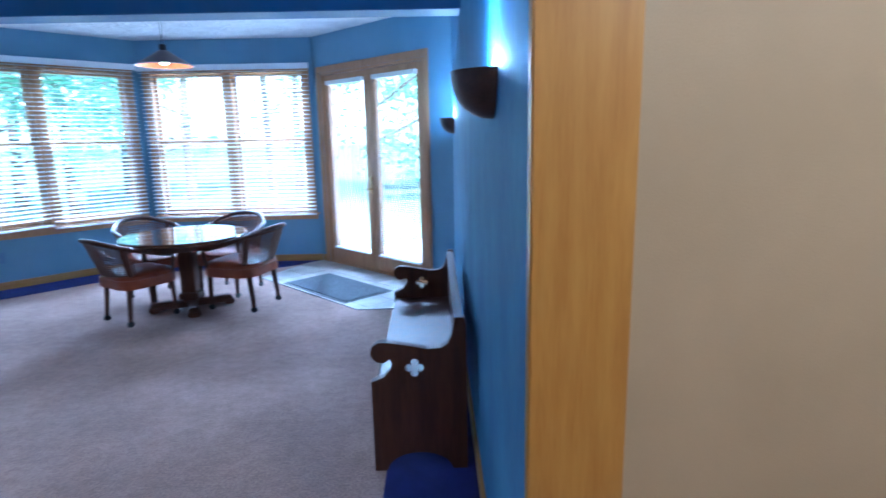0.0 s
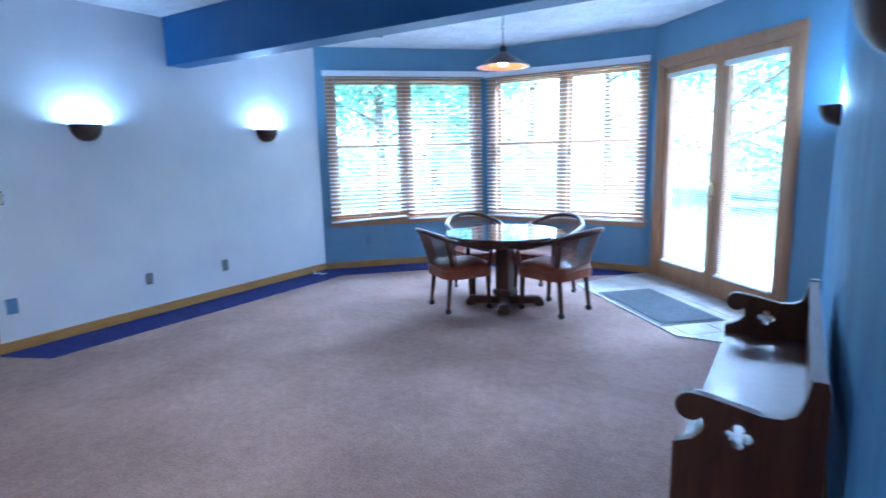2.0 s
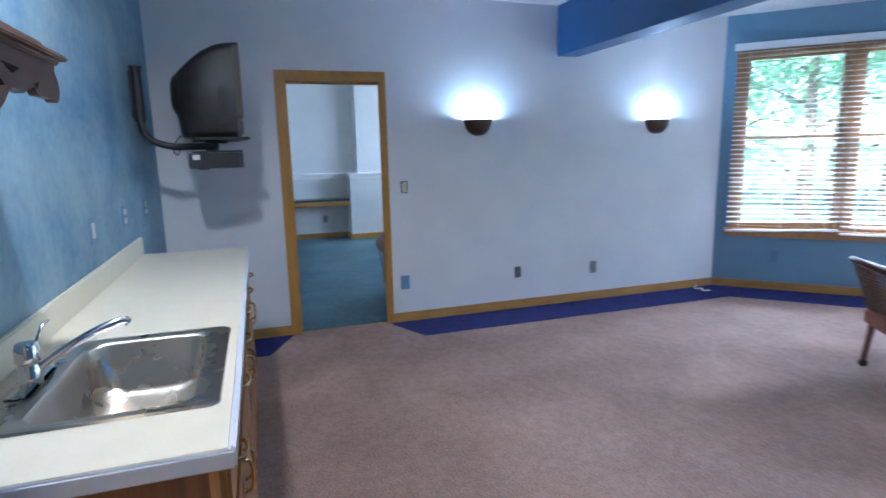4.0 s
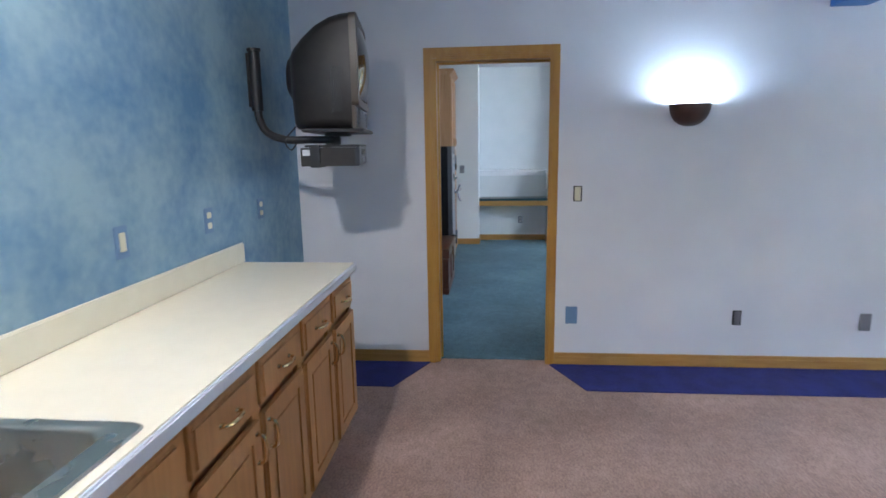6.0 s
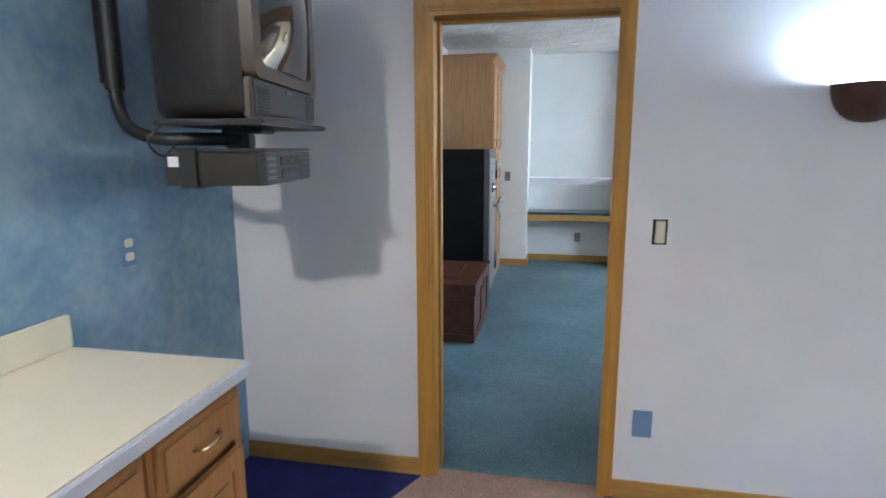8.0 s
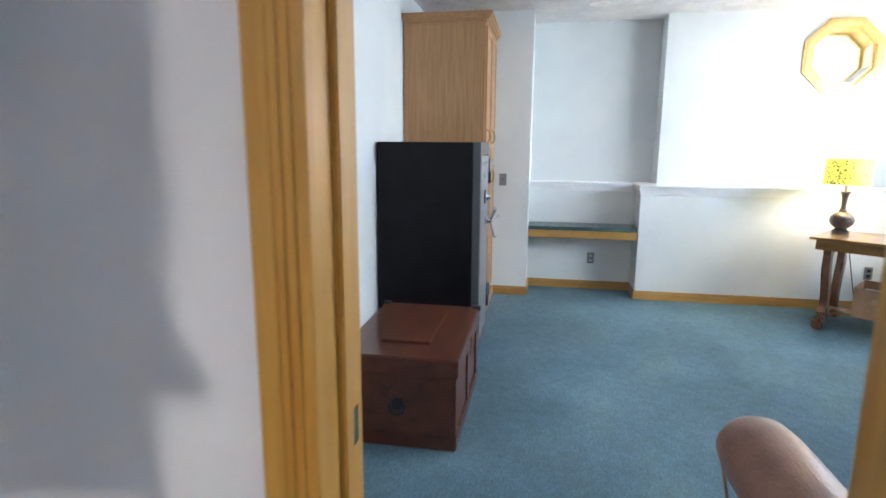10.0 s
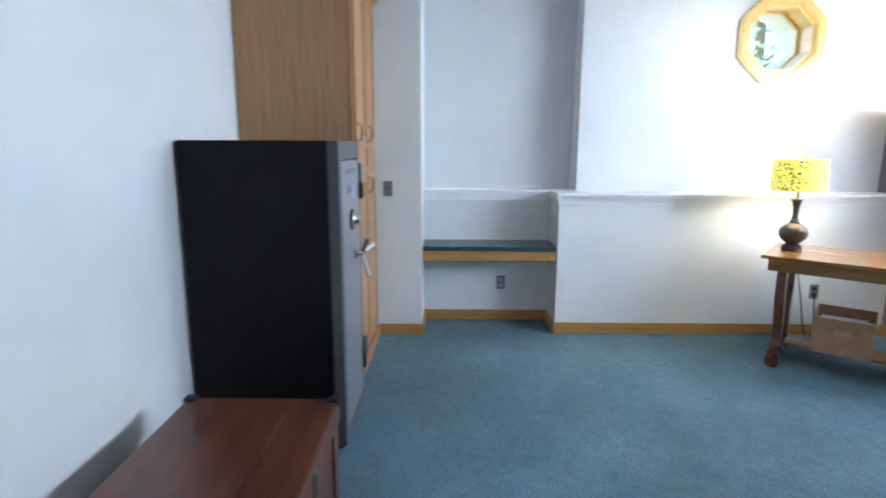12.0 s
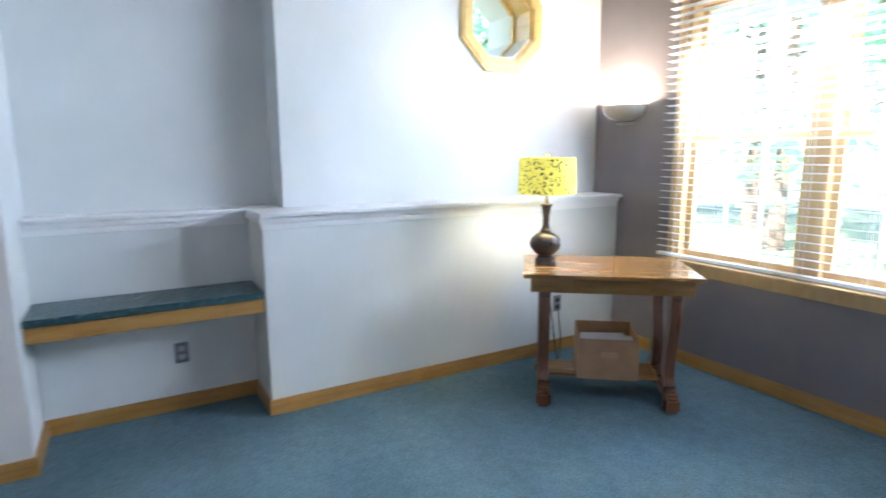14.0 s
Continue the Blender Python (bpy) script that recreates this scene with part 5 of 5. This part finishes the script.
for a, b in ((kx0 + 0.02, -9.345), (-9.325, kx1 - 0.02)):
    for z0, z1 in ((1.47, 2.39), (0.11, 1.29)):
        d = part("door", panel_front(a, b, z0, z1, ky), PANTRY, o)
        pull(d, b - 0.04 if a < -9.3 else a + 0.04, 1.54 if z0 > 1 else 1.20, ky + 0.019, True, length=0.10)
    part("drawer", panel_front(a, b, 1.31, 1.45, ky, 0), PANTRY, o)

# built-in desk
o = thing("built_in_desk", "dark green topped niche desk with three slim oak drawers", "desk", pose(0, 0, 0))
part("desktop", boxes((-10.19, -9.85, 1.025, 2.065, 0.655, 0.69), bevel=0.003), GREENTOP, o, "dark green stone-look top")
part("rail", boxes((-10.19, -9.875, 1.025, 2.065, 0.575, 0.655)), OAKH, o)
for a, b in ((1.028, 1.20), (1.206, 1.865), (1.871, 2.062)):
    part("drawer", boxes((-9.875, -9.858, a, b, 0.580, 0.652), bevel=0.003), OAKH, o)

# library table, turned to the corner
TT = Matrix.Translation((-9.187, 3.855, 0)) @ Matrix.Rotation(radians(51.5), 4, "Z")
o = thing("library_table", "oak library table with scrolled legs and low shelf", "table", TT)
L2, W2_ = 0.468, 0.315
part("tabletop", boxes((-L2, L2, -W2_, W2_, 0.738, 0.76), bevel=0.004), TABLEWOOD, o)
part("apron", boxes((-L2 + 0.04, L2 - 0.04, -W2_ + 0.04, W2_ - 0.04, 0.655, 0.738), bevel=0.004), TABLEWOOD, o)
part("drawer", boxes((-0.2, 0.2, -W2_ + 0.034, -W2_ + 0.042, 0.665, 0.73), bevel=0.003), TABLEWOOD, o)
part("knob", lathe(bmesh.new(), [(0.0, 0.018), (0.014, 0.014), (0.009, 0.0), (0, 0)], 12, Matrix.Translation((0, -W2_ + 0.034, 0.70)) @ Matrix.Rotation(radians(90), 4, "X")), TABLEWOOD, o, smooth=True)
lyre_c = curve_pts([(0.0, 0, 0.655), (0.012, 0, 0.58), (0.004, 0, 0.48), (-0.03, 0, 0.36), (-0.055, 0, 0.25), (-0.045, 0, 0.16), (0.0, 0, 0.11)], 5)
for sx in (-1, 1):
    for sy in (-1, 1):
        bm = bmesh.new()
        left, right = [], []
        for i, p in enumerate(lyre_c):
            t = i / (len(lyre_c) - 1)
            w = 0.030 + 0.012 * math.sin(t * math.pi) + (0.014 if t < 0.1 else 0)
            d = (lyre_c[min(i + 1, len(lyre_c) - 1)] - lyre_c[max(i - 1, 0)]).normalized()
            nrm = Vector((d.z, 0, -d.x))
            left.append((p.x + nrm.x * w, p.z + nrm.z * w))
            right.append((p.x - nrm.x * w, p.z - nrm.z * w))
        plate(bm, [left + right[::-1]], 0.055, Matrix.Translation((sx * 0.345 - 0.0275, sy * 0.20, 0)) @ Matrix(((0, 1, 0, 0), (-sy * -1, 0, 0, 0), (0, 0, 1, 0), (0, 0, 0, 1))))
        part("leg", bm, LEGWOOD, o)
    part("foot", boxes((sx * 0.345 - 0.035, sx * 0.345 + 0.035, -0.27, 0.27, 0.055, 0.115), (sx * 0.345 - 0.04, sx * 0.345 + 0.04, -0.30, -0.21, 0.0, 0.085), (sx * 0.345 - 0.04, sx * 0.345 + 0.04, 0.21, 0.30, 0.0, 0.085), bevel=0.014), LEGWOOD, o)
part("lower_shelf", boxes((-0.31, 0.31, -0.11, 0.11, 0.115, 0.135), bevel=0.004), TABLEWOOD, o)
o = thing("cardboard_box", "open brown cardboard box with papers on the table's low shelf", "box", TT @ Matrix.Translation((0.015, -0.03, 0.1355)))
part("carton", boxes((-0.165, 0.165, -0.15, -0.146, 0, 0.235), (-0.165, 0.165, 0.146, 0.15, 0, 0.255), (-0.165, -0.161, -0.146, 0.146, 0, 0.245), (0.161, 0.165, -0.146, 0.146, 0, 0.245), (-0.161, 0.161, -0.146, 0.146, 0, 0.004)), CARD, o)
part("tape", boxes((-0.04, 0.05, -0.1515, -0.150, 0.13, 0.16)), material("tan tape", (0.45, 0.28, 0.14), rough=0.3), o)
for k, (a, x) in enumerate(((8, -0.02), (-12, 0.03), (4, 0.0))):
    b = part("papers", boxes((-0.13, 0.13, -0.11, 0.11, 0, 0.004)), PAPER, o)
    b.matrix_basis = Matrix.Translation((x, 0, 0.165 + 0.008 * k)) @ Matrix.Rotation(radians(a), 4, "Z") @ Matrix.Rotation(radians(5), 4, "X")
o = thing("table_lamp", "lit dark bronze urn lamp with yellow leaf print shade", "table lamp", pose(-9.43, 3.61, 0.76))
part("base", lathe(bmesh.new(), [(0.0, 0.0), (0.062, 0.0), (0.066, 0.012), (0.06, 0.032), (0.045, 0.04), (0.04, 0.05), (0.06, 0.062), (0.085, 0.09), (0.092, 0.12), (0.083, 0.15), (0.055, 0.175), (0.03, 0.188), (0.032, 0.198), (0.024, 0.208), (0.018, 0.23), (0.02, 0.29), (0.028, 0.335), (0.036, 0.345), (0.034, 0.352), (0.0, 0.354)], 32), URN, o, smooth=True)
part("stem", tube(bmesh.new(), [(0, 0, 0.35), (0, 0, 0.42)], 0.01, 10), BRASS, o)
part("shade", lathe(bmesh.new(), [(0.169, 0.412), (0.162, 0.62), (0.159, 0.62), (0.166, 0.412), (0.169, 0.412)], 44), SHADE, o, "yellow cloth drum shade printed with dark leaves", smooth=True)
bm = bmesh.new()
for a in (0, 120, 240):
    tube(bm, [(0, 0, 0.605), (0.159 * math.cos(radians(a)), 0.159 * math.sin(radians(a)), 0.615)], 0.002, 5)
tube(bm, [(0, 0, 0.42), (0, 0, 0.63)], 0.004, 6)
part("shade_ring", bm, BRASS, o)
part("finial", lathe(bmesh.new(), [(0.0, 0.648), (0.011, 0.638), (0.006, 0.622), (0, 0.62)], 10), BRASS, o)
o = thing("lamp_cord", "thin brown cord from the lamp to the outlet", "cable", pose(0, 0, 0))
part("cord", tube(bmesh.new(), curve_pts([(-9.47, 3.62, 0.765), (-9.60, 3.72, 0.765), (-9.70, 3.80, 0.74), (-9.62, 3.82, 0.45), (-9.68, 3.95, 0.02), (-9.76, 4.05, 0.10), (-9.83, 4.08, 0.33)], 6), 0.004, 6), BLACK, o)

# recliner
o = thing("recliner", "brown leather recliner with fat rolled arms on the teal carpet", "armchair", Matrix.Translation((-6.09, 1.76, -0.0)))


def cushion(x0, x1, y0, y1, z0, z1, bevel, seg=5):
    bm = bmesh.new()
    tmp = bmesh.new()
    vs = [tmp.verts.new((x, y, z)) for z in (z0, z1) for x, y in ((x0, y0), (x1, y0), (x1, y1), (x0, y1))]
    for f in ((3, 2, 1, 0), (4, 5, 6, 7), (0, 1, 5, 4), (1, 2, 6, 5), (2, 3, 7, 6), (3, 0, 4, 7)):
        tmp.faces.new([vs[i] for i in f])
    bmesh.ops.bevel(tmp, geom=tmp.edges[:], offset=bevel, segments=seg, affect="EDGES")
    merge(bm, tmp)
    return bm


for y in (0.0, 0.70):
    arm = part("arm", cushion(0.03, 0.80, y + 0.03, y + 0.19, 0.06, 0.54, 0.04), LEATHER, o, smooth=True)
    bm = tube(bmesh.new(), [(x, 0, 0) for x in (-0.05, -0.045, -0.02, 0.03, 0.12, 0.3, 0.5, 0.7, 0.80)], [0.01, 0.045, 0.085, 0.112, 0.122, 0.125, 0.125, 0.12, 0.10], 24, Matrix.Translation((-0.04, y + 0.09, 0.53)) @ Matrix.Diagonal((1, 1.05, 0.9, 1)))
    part("arm_pad", bm, LEATHER, arm, "padded rolled arm top", smooth=True)
    part("piping", tube(bmesh.new(), curve_pts([(-0.01, y - 0.02, 0.515), (-0.03, y + 0.01, 0.43), (0.02, y + 0.03, 0.25), (0.03, y + 0.04, 0.1)], 5), 0.006, 6), LEATHER, arm)
part("seat", cushion(0.04, 0.72, 0.21, 0.72, 0.22, 0.46, 0.06), LEATHER, o, smooth=True)
part("footrest", cushion(0.0, 0.10, 0.22, 0.71, 0.08, 0.40, 0.04), LEATHER, o, smooth=True)
part("backrest", cushion(0.66, 0.90, 0.16, 0.76, 0.30, 1.0, 0.09), LEATHER, o, smooth=True)
part("base", boxes((0.10, 0.80, 0.06, 0.86, 0.0, 0.12)), BLACK, o)
o = thing("wall_hook", "small bare screw in the pale wall", "hook", pose(-6.9, 0, 1.76))
part("screw", boxes((-0.012, 0.012, 0.0, 0.008, -0.012, 0.012), bevel=0.003), PLATE, o)

# ---- outside ----
built("ground", GRASS, boxes((-160, 160, -160, 160, -0.45, -0.30)))
_p = Vector((M3 @ Vector((1.0, 2.2, 0))))
o = built("patio", DECK, boxes((-1.6, 1.6, -2.0, 1.6, -0.30, -0.12)))
o.matrix_basis = Matrix.Translation((_p.x, _p.y, 0)) @ Matrix.Rotation(radians(-45), 4, "Z")
rng = random.Random(5)


def tree(seed, place, height, label):
    r = random.Random(seed)
    t = thing("tree", label, "tree", Matrix.Translation((*place, -0.3)), "trees behind the house")
    bm = bmesh.new()
    lean = Vector((r.uniform(-0.4, 0.4), r.uniform(-0.4, 0.4), 0))
    tube(bm, [lean * (k / 5) ** 2 + Vector((0, 0, height * 0.9 * k / 5)) for k in range(6)], [0.16 * (1 - k / 5.8) + 0.02 for k in range(6)], 8)
    ends = []
    for k in range(9):
        z = height * r.uniform(0.12, 0.85)
        a = r.uniform(0, 2 * math.pi)
        reach = (1.1 - z / height) * height * 0.38 + 0.3
        base = lean * (z / height) ** 2 + Vector((0, 0, z))
        end = base + Vector((math.cos(a) * reach, math.sin(a) * reach, reach * 0.4))
        tube(bm, [base, (base + end) / 2 + Vector((0, 0, 0.1)), end], [0.05, 0.035, 0.012], 6)
        ends += [end, (base + end) / 2, base + (end - base) * 0.8]
    part("trunk", bm, BARK, t)
    verts, faces = [], []
    for e in ends:
        for _ in range(105):
            c = e + Vector((r.gauss(0, 0.5), r.gauss(0, 0.5), r.gauss(0, 0.42)))
            u = Vector((r.uniform(-1, 1), r.uniform(-1, 1), r.uniform(-0.6, 0.6))).normalized()
            v = u.orthogonal().normalized() * 0.055
            u *= 0.10
            i = len(verts)
            verts += [c - u, c + v, c + u, c - v]
            faces.append((i, i + 1, i + 2, i + 3))
    me = bpy.data.meshes.new("crown")
    me.from_pydata([tuple(v) for v in verts], [], faces)
    me.materials.append(LEAF)
    ob = new("crown", me)
    ob.parent = t
    return t


kinds = [tree(k, (0, 0), h, "broad-leaved tree in full leaf beyond the window") for k, h in ((1, 9.0), (2, 7.5), (3, 6.5))]
spots = [(-14.5, 14.0), (-12.0, 16.0), (-9.5, 14.5), (-7.5, 17.0), (-4.6, 18.8), (0.4, 17.2), (-1.6, 15.2), (-12.5, 11.5), (-10.0, 12.5), (4.4, 17.4), (3.6, 12.0), (5.4, 14.6), (5.0, 16.4), (2.4, 20.0), (5.6, 12.0), (8.0, 15.0), (9.6, 19.0), (12.5, 16.0), (15.0, 11.5), (-16.5, 12.0), (-11.0, 20.0), (-6.0, 20.5), (1.0, 24.0), (4.0, 20.5), (9.5, 16.5), (-17.5, 7.5), (-18.0, 3.5), (-16.5, 5.0)]
for n, (x, y) in enumerate(spots):
    if n < 3:
        kinds[n].matrix_basis = Matrix.Translation((x, y, -0.3))
    else:
        copy_thing(kinds[n % 3], Matrix.Translation((x, y, -0.3)) @ Matrix.Rotation(rng.uniform(0, 6.28), 4, "Z"))
